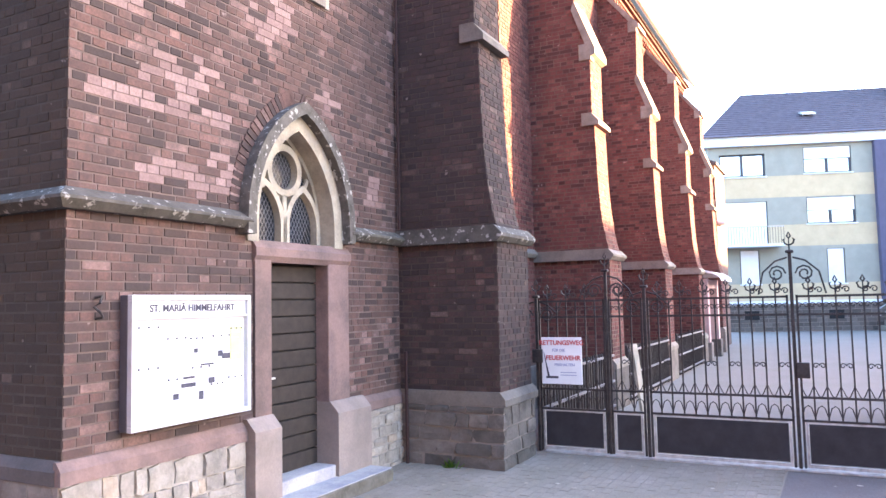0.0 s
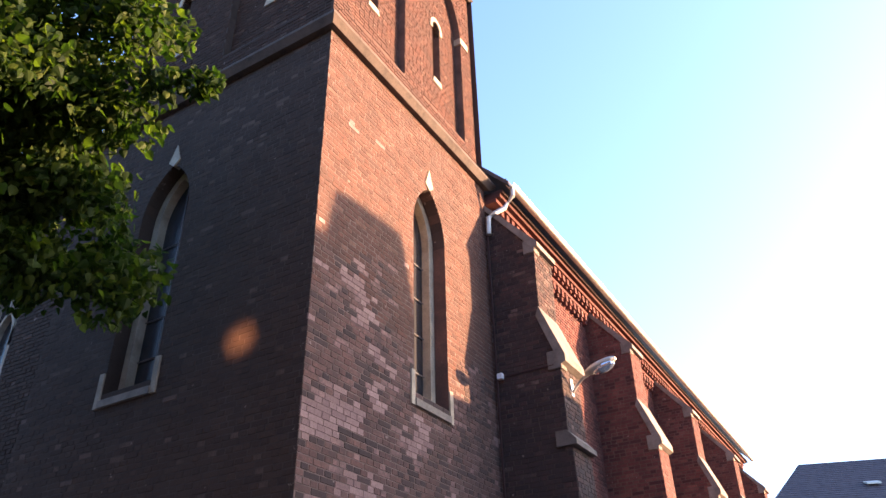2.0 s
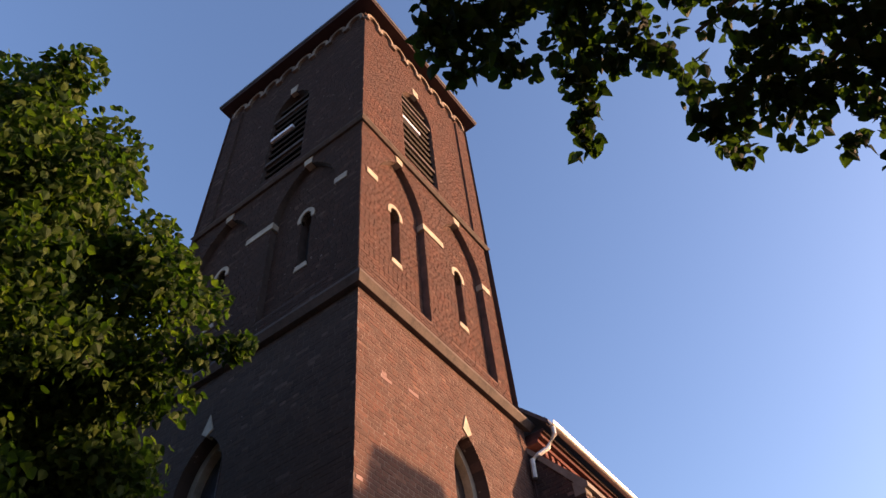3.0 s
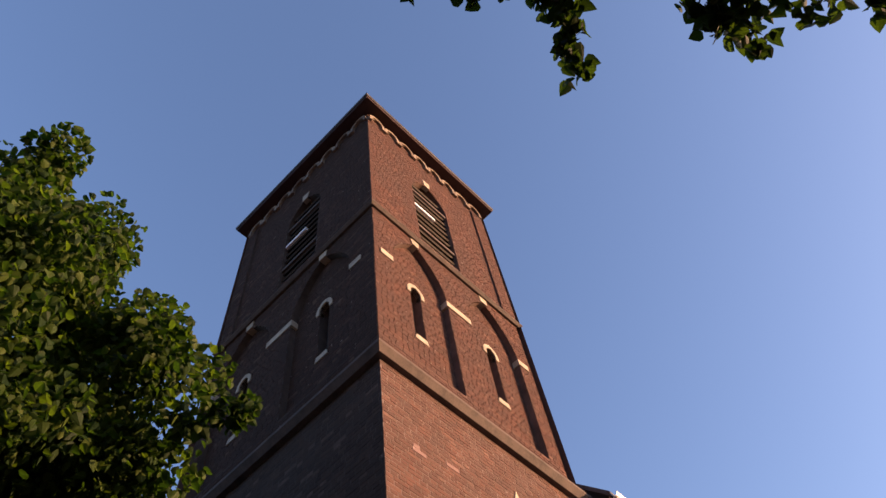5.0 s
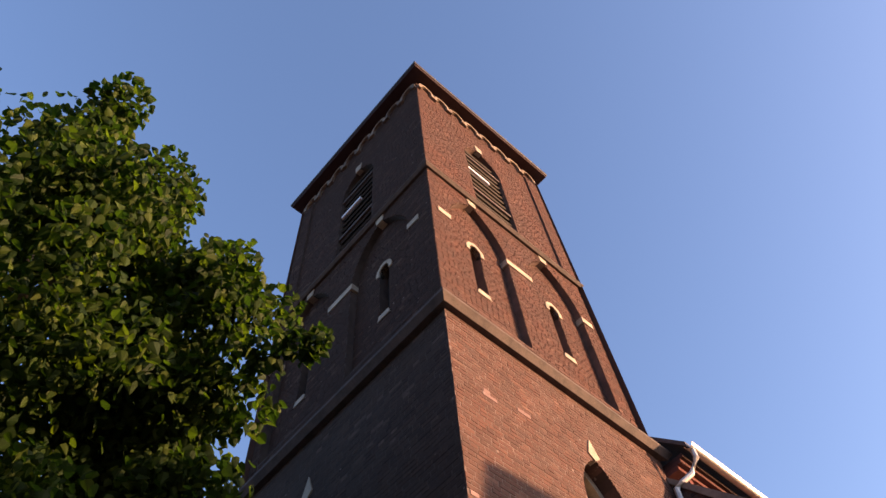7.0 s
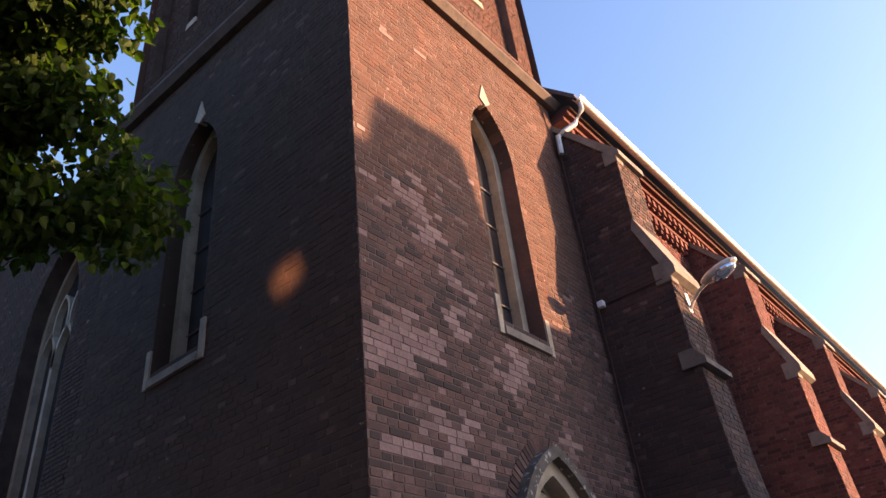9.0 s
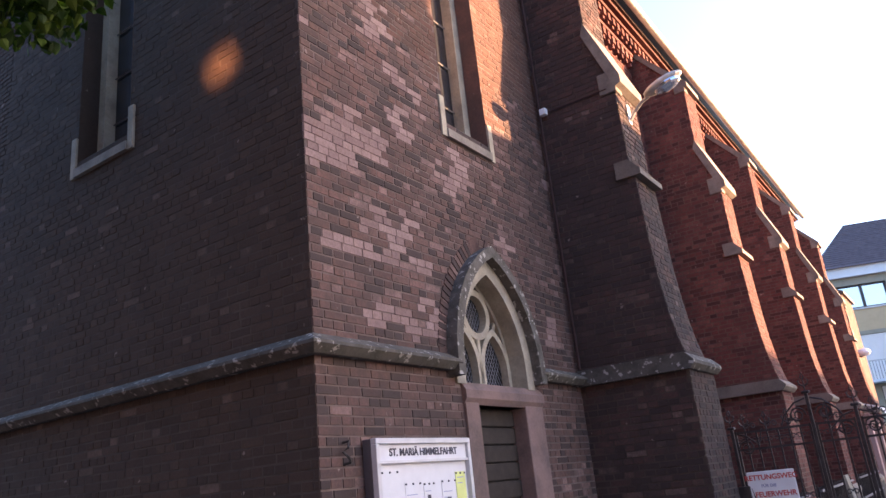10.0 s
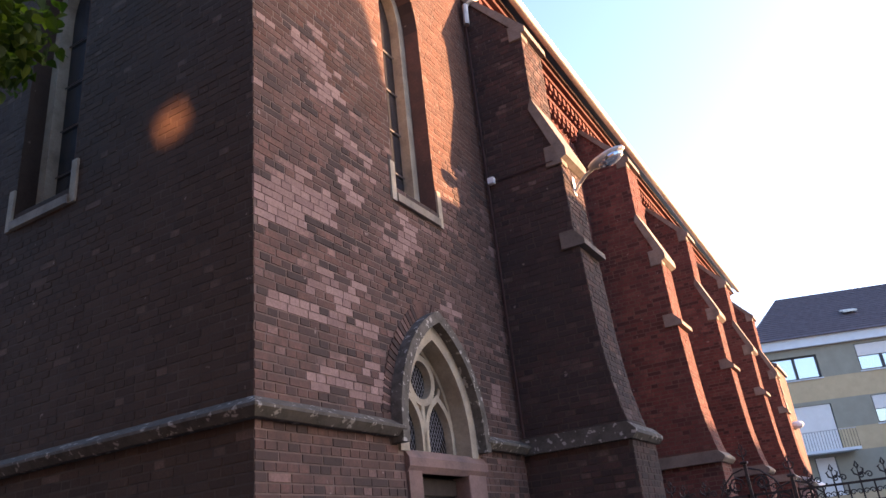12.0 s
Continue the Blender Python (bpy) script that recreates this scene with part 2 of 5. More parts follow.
def paver_material():
    m, n, l, b = shader("worn_clinker_pavers", 0.88, 0, 0.25)
    c = ramp(n, l, any_random(n, l), [(0, (0.27, 0.225, 0.185)), (1, (0.31, 0.26, 0.215))])
    c = mixed(n, l, ramp(n, l, noisy(n, l, 1.1, 6, 0.65), [(0.40, (0, 0, 0)), (0.62, (0.75,) * 3)]), c, (0.215, 0.18, 0.135))
    salt = ramp(n, l, noisy(n, l, 3.0, 6, 0.75), [(0.58, (0, 0, 0)), (0.68, (0.55,) * 3)])
    xyz = n.new("ShaderNodeSeparateXYZ")
    l.new(n.new("ShaderNodeNewGeometry").outputs["Position"], xyz.inputs[0])
    near_step = ramp(n, l, math_node(n, l, "MULTIPLY", xyz.outputs["X"], 0.25), [(0.12, (1, 1, 1)), (0.30, (0, 0, 0))])
    c = mixed(n, l, mixed(n, l, 1.0, salt, near_step, "MULTIPLY"), c, (0.42, 0.41, 0.42))
    c = mixed(n, l, 0.5, c, ramp(n, l, noisy(n, l, 45, 5, 0.7), [(0.3, (0.5, 0.5, 0.5)), (0.75, (1.2, 1.2, 1.2))]), "MULTIPLY")
    grit = ramp(n, l, noisy(n, l, 21, 3, 0.5), [(0.71, (0, 0, 0)), (0.74, (0.6,) * 3)])
    c = mixed(n, l, grit, c, (0.38, 0.35, 0.33))
    l.new(c, b.inputs["Base Color"])
    bumped(n, l, b, noisy(n, l, 40, 6, 0.7), 0.6, 0.01)
    return m


M_PAVER = paver_material()
M_BED = ground_material("gritty_paver_joint", (0.19, 0.155, 0.125), (0.27, 0.225, 0.18), (0.17, 0.16, 0.115))


def leaf_material(name, a, b_, c_):
    m, n, l, b = shader(name, 0.6, 0, 0.15)
    col = ramp(n, l, n.new("ShaderNodeNewGeometry").outputs["Random Per Island"], [(0, a), (0.6, b_), (1, c_)])
    l.new(col, b.inputs["Base Color"])
    tr = n.new("ShaderNodeBsdfTranslucent")
    l.new(mixed(n, l, 1.0, col, (1.6, 1.9, 0.6), "MULTIPLY"), tr.inputs["Color"])
    mx = n.new("ShaderNodeMixShader")
    mx.inputs["Fac"].default_value = 0.5
    l.new(b.outputs[0], mx.inputs[1])
    l.new(tr.outputs[0], mx.inputs[2])
    l.new(mx.outputs[0], n["Material Output"].inputs["Surface"])
    return m


M_LEAF = leaf_material("linden_leaf", (0.010, 0.026, 0.008), (0.026, 0.054, 0.012), (0.066, 0.100, 0.022))
# overhanging leaves: their backlit darkness is put into the colour
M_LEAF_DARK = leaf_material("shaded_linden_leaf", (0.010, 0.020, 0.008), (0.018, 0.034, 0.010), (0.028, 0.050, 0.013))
M_GRASS = leaf_material("weeds", (0.04, 0.08, 0.02), (0.06, 0.12, 0.03), (0.09, 0.14, 0.04))


# ---- mesh helpers ----
def part(name, bm, material, parent=None, label="", kind=""):
    me = bpy.data.meshes.new(name)
    bm.normal_update()
    bm.to_mesh(me)
    bm.free()
    me.materials.append(material)
    ob = new(name, me)
    ob.parent = parent
    return tagged(ob, label, "", "", kind)


def pymesh(name, verts, faces, material, parent=None, label="", kind=""):
    me = bpy.data.meshes.new(name)
    me.from_pydata([tuple(v) for v in verts], [], faces)
    me.materials.append(material)
    ob = new(name, me)
    ob.parent = parent
    return tagged(ob, label, "", "", kind)


def thing(name, label, category, at=(0, 0, 0), group="", kind=""):
    ob = new(name)
    ob.location = at
    ob.empty_display_size = 0.2
    return tagged(ob, label, category, group, kind)


def box(bm, x0, x1, y0, y1, z0, z1, bevel=0.0):
    m = Matrix.Translation(((x0 + x1) / 2, (y0 + y1) / 2, (z0 + z1) / 2)) @ Matrix.Diagonal((x1 - x0, y1 - y0, z1 - z0, 1))
    made = bmesh.ops.create_cube(bm, size=1, matrix=m)["verts"]
    if bevel:
        edges = {e for v in made for e in v.link_edges}
        bmesh.ops.bevel(bm, geom=list(edges), offset=bevel, segments=1, affect="EDGES")
    return bm


def boxed(*args):
    return box(bmesh.new(), *args)


def prism(bm, profile, place, a0, a1):
    """A closed profile of (p, q) run from a0 to a1; place(p, q, a) gives the point."""
    rings = [[bm.verts.new(place(p, q, a)) for p, q in profile] for a in (a0, a1)]
    k = len(profile)
    for i in range(k):
        bm.faces.new((rings[0][i], rings[0][(i + 1) % k], rings[1][(i + 1) % k], rings[1][i]))
    bm.faces.new(rings[0][::-1])
    bm.faces.new(rings[1])
    bmesh.ops.recalc_face_normals(bm, faces=bm.faces)
    return bm


def tube(bm, pts, r, sides=6, closed=False):
    """A round bar along points."""
    pts = [Vector(p) for p in pts]
    rings = []
    for i, p in enumerate(pts):
        d = (pts[min(i + 1, len(pts) - 1)] - pts[max(i - 1, 0)]).normalized()
        s = d.cross(Vector((0, 0, 1)) if abs(d.z) < 0.9 else Vector((0, 1, 0))).normalized()
        t = d.cross(s)
        rr = r[i] if isinstance(r, (list, tuple)) else r
        rings.append([bm.verts.new(p + rr * (math.cos(a) * s + math.sin(a) * t)) for a in (2 * math.pi * k / sides for k in range(sides))])
    for a, b in zip(rings, rings[1:]):
        for k in range(sides):
            bm.faces.new((a[k], a[(k + 1) % sides], b[(k + 1) % sides], b[k]))
    bm.faces.new(rings[0][::-1])
    bm.faces.new(rings[-1])
    return bm


def on_x(x):
    return lambda u, z, d=0.0: (x + d, u, z)          # a face towards +x, u along y


def on_y(y):
    return lambda u, z, d=0.0: (u, y - d, z)          # a face towards -y, u along x


class Arch:
    """A pointed or straight-topped opening: its half-width at a height."""
    def __init__(self, c, half, z0, spring, apex):
        self.c, self.half, self.z0, self.spring, self.apex = c, half, z0, spring, apex
        rise = max(apex - spring, 1e-4)
        self.r = (half * half + rise * rise) / (2 * half)

    def width(self, z):
        if z < self.z0 or z > self.apex:
            return None
        if z <= self.spring or self.apex - self.spring < 1e-3:
            return self.half
        return max(0.0, math.sqrt(max(0.0, self.r ** 2 - (z - self.spring) ** 2)) - (self.r - self.half))

    def outline(self, grow=0.0, steps=9, foot=None):
        """Points from the left foot over the apex to the right foot."""
        a = Arch(self.c, self.half + grow, self.z0, self.spring, self.apex + grow * 1.15)
        zs = [a.spring + (a.apex - a.spring) * math.sin(k / steps * math.pi / 2) for k in range(steps + 1)]
        left = [(a.c - a.width(z), z) for z in zs]
        foot = self.z0 if foot is None else foot
        return [(a.c - a.half, foot)] + left + [(2 * a.c - u, z) for u, z in left[-2::-1]] + [(a.c + a.half, foot)]

    def closed(self):
        return self.outline(0)


def rect(u0, u1, z0, z1):
    return Arch((u0 + u1) / 2, (u1 - u0) / 2, z0, z1, z1)


def rect_outline(u0, u1, z0, z1):
    return [(u0, z0), (u0, z1), (u1, z1), (u1, z0)]


def panel(bm, outline, holes, at, depth):
    """A wall face with openings through it and reveals of the given depth behind it."""
    from mathutils.geometry import tessellate_polygon
    loops = [outline] + holes
    flat = [p for lp in loops for p in lp]
    verts = [bm.verts.new(at(u, z)) for u, z in flat]
    for tri in tessellate_polygon([[Vector((u, z, 0)) for u, z in lp] for lp in loops]):
        try:
            bm.faces.new([verts[i] for i in tri])
        except ValueError:
            pass
    start = len(outline)
    for lp in holes:
        ring = verts[start:start + len(lp)]
        back = [bm.verts.new(at(u, z, -depth)) for u, z in lp]
        for i in range(len(lp)):
            j = (i + 1) % len(lp)
            bm.faces.new((ring[i], ring[j], back[j], back[i]))
        start += len(lp)
    return bm


COURSE, JOINT = 0.077, 0.010


def bricks_of(spans, z0, z1, rng, course=COURSE, long=0.25, short=0.12, joint=JOINT):
    """Bricks (u0, u1, za, zb) in alternate courses; spans(z) gives the free stretches of a course."""
    out, k, z = [], 0, z0
    while z + course * 0.6 < z1:
        ln = (long if k % 2 == 0 else short) + joint
        for a, b in spans(z + course / 2):
            u = a - (rng.random() * ln if k % 2 else (ln / 2 if k % 4 else 0))
            while u < b:
                lo, hi = max(u, a), min(u + ln - joint, b)
                if hi - lo > 0.035:
                    out.append((lo, hi, z, min(z + course - joint, z1)))
                u += ln
        z += course
        k += 1
    return out


def free_spans(u0, u1, holes):
    def spans(z):
        todo = [(u0, u1)]
        for h in holes:
            w = h.width(z)
            if w:
                nxt = []
                for a, b in todo:
                    if h.c - w > a + 0.01:
                        nxt.append((a, min(b, h.c - w)))
                    if h.c + w < b - 0.01:
                        nxt.append((max(a, h.c + w), b))
                todo = [(a, b) for a, b in nxt if b > a]
        return todo
    return spans


def brick_mesh(name, bricks, at, material, parent, rng, proud=0.010, out=0.0, label=""):
    """Many bricks as one mesh: each a shallow box with slanted arrises, proud of the mortar."""
    verts, faces = [], []
    for lo, hi, za, zb in bricks:
        p = out + proud + rng.uniform(-0.0025, 0.0025)
        e = 0.004
        a, b = rng.uniform(-0.003, 0.002), rng.uniform(-0.002, 0.003)
        lo, hi, za, zb = lo - b, hi + a, za + a, zb + b
        k = len(verts)
        for u, z, d in ((lo, za, out - .01), (hi, za, out - .01), (hi, zb, out - .01), (lo, zb, out - .01),
                        (lo + e, za + e, p), (hi - e, za + e, p), (hi - e, zb - e, p), (lo + e, zb - e, p)):
            verts.append(at(u, z, d))
        faces += [(k + 4, k + 5, k + 6, k + 7)] + [(k + i, k + (i + 1) % 4, k + 4 + (i + 1) % 4, k + 4 + i) for i in range(4)]
    return pymesh(name, verts, faces, material, parent, label, "stuff")


def arch_band(bm, arch, g0, g1, at, d0, d1, foot=None):
    """A moulding that follows an arch between two widths, from depth d0 to d1."""
    a, b = arch.outline(g0, foot=foot), arch.outline(g1, foot=foot)
    rows = [[bm.verts.new(at(*p, d)) for p in line] for line, d in ((a, d0), (a, d1), (b, d1), (b, d0))]
    for r, s in zip(rows, rows[1:] + rows[:1]):
        for i in range(len(a) - 1):
            bm.faces.new((r[i], r[i + 1], s[i + 1], s[i]))
    for i in (0, len(a) - 1):
        bm.faces.new([r[i] for r in rows])
    bmesh.ops.recalc_face_normals(bm, faces=bm.faces)
    return bm


def fan(bm, outline, at, d):
    bm.faces.new([bm.verts.new(at(u, z, d)) for u, z in outline])
    return bm


def lettering(name, body, size, m, material, parent, depth=0.002, align="CENTER"):
    cu = bpy.data.curves.new(name, "FONT")
    cu.body, cu.size, cu.extrude, cu.align_x, cu.align_y = body, size, depth, align, "CENTER"
    cu.offset = size * 0.022
    tmp = bpy.data.objects.new(name, cu)
    scene.collection.objects.link(tmp)
    me = bpy.data.meshes.new_from_object(tmp.evaluated_get(bpy.context.evaluated_depsgraph_get()))
    bpy.data.objects.remove(tmp)
    me.materials.clear()
    me.materials.append(material)
    ob = new(name, me)
    ob.parent = parent
    ob.matrix_basis = m
    return ob


# ---- ground ----
rng = random.Random(7)
bm = bmesh.new()
rad = [0, 4, 9, 16, 30, 60, 150, 500, 1500]
rings = []
for r in rad:
    rings.append([bm.verts.new((4 + r * math.cos(a), r * math.sin(a), G - 0.004)) for a in (2 * math.pi * k / 48 for k in range(48))] if r else [bm.verts.new((4, 0, G - 0.004))])
for k in range(48):
    bm.faces.new((rings[0][0], rings[1][k], rings[1][(k + 1) % 48]))
    for a, b in zip(rings[1:], rings[2:]):
        bm.faces.new((a[k], b[k], b[(k + 1) % 48], a[(k + 1) % 48]))
ground = part("ground", bm, M_ASPHALT)
tagged(ground, "grey street asphalt with paler worn stains", "ground", kind="structure")

bm = bmesh.new()
bm.faces.new([bm.verts.new((x, y, G + 0.006)) for x, y in ((1.0, 6.15), (24, 6.15), (24, 60), (-8, 60), (-8, 30), (1.0, 30))])
yard = part("yard_paving", bm, M_YARD)
tagged(yard, "pale concrete yard behind the iron gate", "paving", kind="structure")

pavement = thing("pavement", "worn clinker pavers laid before the church door", "pavement", kind="structure")
PAVE = [(0.0, -0.6), (0.3, 0.0), (1.8, 1.15), (2.2, 1.5), (4.4, 1.9), (4.45, 6.0), (0.0, 6.0)]


def pave_spans(x):
    ys = []
    for (x0, y0), (x1, y1) in zip(PAVE, PAVE[1:] + PAVE[:1]):
        if (x0 <= x) != (x1 <= x):
            ys.append(y0 + (x - x0) / (x1 - x0) * (y1 - y0))
    ys.sort()
    return [(a, min(b, 5.98)) for a, b in zip(ys[::2], ys[1::2])]


flat = lambda u, z, d=0.0: (z, u, G + d)
bm = bmesh.new()
bm.faces.new([bm.verts.new((x, y, G)) for x, y in PAVE])
part("bed", bm, M_BED, pavement)
brick_mesh("paver", bricks_of(pave_spans, 0.02, 4.45, rng, 0.105, 0.2, 0.2, 0.006), flat, M_PAVER, pavement, rng, 0.003)

walkway = thing("walkway", "narrow strip of grey slabs along the church front", "pavement", kind="structure")
part("bed", boxed(-14.0, 0.02, -1.0, -0.02, G - 0.05, G + 0.001), M_BED, walkway)
brick_mesh("slab", bricks_of(lambda x: [(-0.98, -0.03)], -13.98, 0.0, rng, 0.31, 0.3, 0.3, 0.008), flat, M_PAVER, walkway, rng, 0.008)

# ---- tower ----
tower = thing("church_tower", "tall weathered dark brick church tower with stone strings", "tower")
door_hole = rect(2.23, 3.19, 0.42, 2.60)
tymp = Arch(2.69, 0.66, 2.80, 3.02, 4.06)
lancet = Arch(2.70, 0.47, 5.75, 8.55, 9.46)
w_lancet = Arch(-3.02, 0.50, 5.75, 8.55, 9.46)
surround = rect(2.0, 3.58, G, 2.82)
hood_gap = Arch(2.69, 0.80, 2.80, 3.02, 4.25)


def string_course(parent, name, pts, z, h, out, material, label=""):
    """A weathered string course: sloped top, drip below, along a line of (x, y, nx, ny)."""
    prof = [(-0.05, z - 0.02), (out * 0.55, z - 0.02), (out, z + h * 0.35), (out, z + h * 0.55), (0.0, z + h * 1.25), (-0.05, z + h * 1.25)]
    bm = bmesh.new()
    rows = [[bm.verts.new((x + nx * p, y + ny * p, q)) for p, q in prof] for x, y, nx, ny in pts]
    k = len(prof)
    for a, b in zip(rows, rows[1:]):
        for i in range(k):
            bm.faces.new((a[i], a[(i + 1) % k], b[(i + 1) % k], b[i]))
    bm.faces.new(rows[0])
    bm.faces.new(rows[-1][::-1])
    bmesh.ops.recalc_face_normals(bm, faces=bm.faces)
    return part(name, bm, material, parent, label)


bm = bmesh.new()
panel(bm, rect_outline(0, W, G, Z2), [door_hole.closed(), tymp.closed(), lancet.closed()], on_x(0), 0.38)
part("side_wall", bm, M_MORTAR, tower)
bm = bmesh.new()
panel(bm, rect_outline(-D, 0, G, Z2), [w_lancet.closed()], on_y(0), 0.38)
part("front_wall", bm, M_MORTAR_DARK, tower)
bm = bmesh.new()
fan(bm, rect_outline(0, W, G, ZT), on_x(-D), 0)
fan(bm, rect_outline(-D, 0, G, ZT), on_y(W), 0)
part("rear_wall", bm, M_BRICK_UP, tower)
# solid near-black block painted as the dark inside of the tower
bm = bmesh.new()
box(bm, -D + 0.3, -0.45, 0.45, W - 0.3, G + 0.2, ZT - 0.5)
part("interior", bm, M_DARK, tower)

# bricks of the lower stage; those round the board and the door are single pieces
holes_side = [surround, hood_gap, lancet]
spans_side = free_spans(0.0, W - 0.005, holes_side)
spans_front = free_spans(-D, -0.0, [w_lancet])
LOW_Z = 1.075
low_bricks = bricks_of(spans_side, LOW_Z, STR, rng)


def repaired(b):
    """Whether a brick lies in one of the repaired patches."""
    u, z = (b[0] + b[1]) / 2, (b[2] + b[3]) / 2
    k = noise.noise((u * 1.5, z * 2.1, 3.7)) + 0.75 * noise.noise((u * 4.2, z * 5.0, 9.1))
    limit = float(np.interp(z, [1.0, 3.0, 3.3, 5.2, 6.3, 9.0, 10.7], [0.9, 0.7, 0.24, 0.27, 0.50, 0.65, 0.75])) + 0.08 * u
    return k > limit


high_bricks = bricks_of(spans_side, 3.06, Z2, rng)


def upper(b):
    """Whether a brick belongs to the cleaner brown brickwork above the repairs."""
    u, z = (b[0] + b[1]) / 2, (b[2] + b[3]) / 2
    return z + 1.1 * noise.noise((u * 1.1, z * 1.1, 5.5)) + 0.5 * noise.noise((u * 7, z * 12, 2.5)) > 6.7


plain = [b for b in high_bricks if not repaired(b)]
brick_mesh("side_brickwork", [b for b in plain if not upper(b)], on_x(0), M_BRICK, tower, rng, 0.006, label="dark weathered brickwork")
brick_mesh("upper_side_brickwork", [b for b in plain if upper(b)], on_x(0), M_BRICK_UP, tower, rng, 0.004, label="brown weathered brickwork")
brick_mesh("repaired_brickwork", [(a - 0.004, b + 0.004, c - 0.004, d + 0.004) for a, b, c, d in high_bricks if repaired((a, b, c, d))], on_x(0), M_BRICK_PINK, tower, rng, 0.008, label="pale pink repaired bricks")
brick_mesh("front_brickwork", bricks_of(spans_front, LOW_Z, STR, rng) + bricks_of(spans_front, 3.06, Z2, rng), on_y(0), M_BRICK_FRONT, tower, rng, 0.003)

# arch of bricks over the portal
bm = bmesh.new()
for i, ang in enumerate(np.linspace(0.04, 0.9, 24)):
    for s in (-1, 1):
        a = Arch(2.69, 0.83, 2.8, 3.02, 4.30)
        z = a.spring + (a.apex - a.spring) * math.sin(ang * math.pi / 2 * 0.985)
        cx = a.c - s * (a.r - a.half)
        u = a.c + s * a.width(z)
        d = Vector((u - cx, z - a.spring)).normalized()
        t = Vector((-d.y, d.x))
        w = 0.027
        q = [Vector((u, z)) + d * p + t * w * e for p, e in ((0.0, -1), (0.19, -1), (0.19, 1), (0.0, 1))]
        v = [bm.verts.new(on_x(0)(p.x, p.y, dd)) for dd in (0.0, 0.016) for p in q]
        for f in ((4, 5, 6, 7), (0, 1, 5, 4), (1, 2, 6, 5), (2, 3, 7, 6), (3, 0, 4, 7)):
            bm.faces.new([v[j] for j in f])
part("arch_bricks", bm, M_BRICK, tower, "fan of bricks over the portal", "stuff")

# plinth ledge, string courses
for y0, y1 in ((-0.055, 1.86), (3.83, W)):
    bm = bmesh.new()
    prism(bm, [(-0.02, 0.90), (0.065, 0.90), (0.065, 1.0), (0.012, 1.07), (-0.02, 1.07)], lambda p, q, a: (p, a, q), y0, y1)
    part("plinth_ledge", bm, M_PINK, tower, "chamfered pink sandstone plinth ledge")
bm = bmesh.new()
prism(bm, [(0.02, 0.90), (-0.065, 0.90), (-0.065, 1.0), (-0.012, 1.07), (0.02, 1.07)], lambda p, q, a: (a, p, q), -D, -0.0)
part("plinth_ledge", bm, M_PINK_DARK, tower, "chamfered dark sandstone plinth ledge")
string_course(tower, "string_course", [(-D, 0, 0, -1), (0, 0, 1, -1), (0, 1.86, 1, 0)], STR, 0.125, 0.15, M_MOSS, "mossy weathered sandstone string course")
string_course(tower, "string_course", [(0, 3.52, 1, 0), (0, W, 1, 0)], STR, 0.125, 0.15, M_MOSS, "mossy weathered sandstone string course")
string_course(tower, "string_course", [(-D, W, -1, 1), (-D, 0, -1, -1), (0, 0, 1, -1), (0, W, 1, 1)], Z2, 0.27, 0.18, M_BAND, "dark weathered stone string course")


# rubble plinth
def rubble_mesh(seed):
    r = random.Random(seed)
    bm = bmesh.new()
    bmesh.ops.create_cube(bm, size=1)
    bmesh.ops.subdivide_edges(bm, edges=bm.edges[:], cuts=1, use_grid_fill=True)
    for v in bm.verts:
        edge = sum(abs(abs(c) - 0.5) < 0.01 for c in v.co)
        k = {3: 0.90, 2: 0.97, 1: 1.0}.get(edge, 1)
        v.co = Vector(v.co[i] * k + r.uniform(-0.055, 0.055) for i in range(3))
    me = bpy.data.meshes.new("stone")
    bm.to_mesh(me)
    bm.free()
    return me


def rubble(parent, u0, u1, z0, z1, at, turn, material, seed, low=0.12, high=0.21):
    r = random.Random(seed)
    kinds = [rubble_mesh(seed * 10 + k) for k in range(4)]
    for me in kinds:
        me.materials.append(material)
    z = z0
    while z < z1 - 0.04:
        h = min(r.uniform(low, high), z1 - z)
        if z1 - z - h < 0.07:
            h = z1 - z
        u = u0
        while u < u1 - 0.03:
            w = r.uniform(low * 1.2, high * 2.2)
            if u1 - u - w < 0.12:
                w = u1 - u
            ob = new("stone", r.choice(kinds))
            ob.parent = parent
            x, y, zz = at(u + w / 2, z + h / 2, 0.004 + r.uniform(-0.010, 0.012))
            size = (0.11, w - 0.012, h - 0.012) if turn == "x" else (w - 0.012, 0.11, h - 0.012)
            ob.matrix_basis = Matrix.LocRotScale((x, y, zz), None, size)
            u += w
        z += h


side_plinth = part("side_plinth", boxed(-0.1, 0.038, 0.0, 2.0, G - 0.1, 0.90), M_MORTAR_PALE, tower, "coursed rubble limestone plinth")
corner_plinth = part("side_plinth", boxed(-0.1, 0.038, 3.4, W, G - 0.1, 0.90), M_MORTAR_PALE, tower, "coursed rubble limestone plinth")
front_plinth = part("front_plinth", boxed(-D, 0.03, -0.05, 0.1, G - 0.1, 0.90), M_MORTAR_DULL, tower, "dull brown coursed stone plinth")
rubble(side_plinth, -0.05, 1.85, G - 0.05, 0.90, on_x(0), "x", M_RUBBLE, 3, 0.075, 0.165)
rubble(corner_plinth, 3.84, W, G - 0.05, 0.90, on_x(0), "x", M_RUBBLE, 4, 0.075, 0.165)
rubble(front_plinth, -D, -0.0, G - 0.05, 0.90, on_y(0), "y", M_RUBBLE_FRONT, 5, 0.17, 0.26)

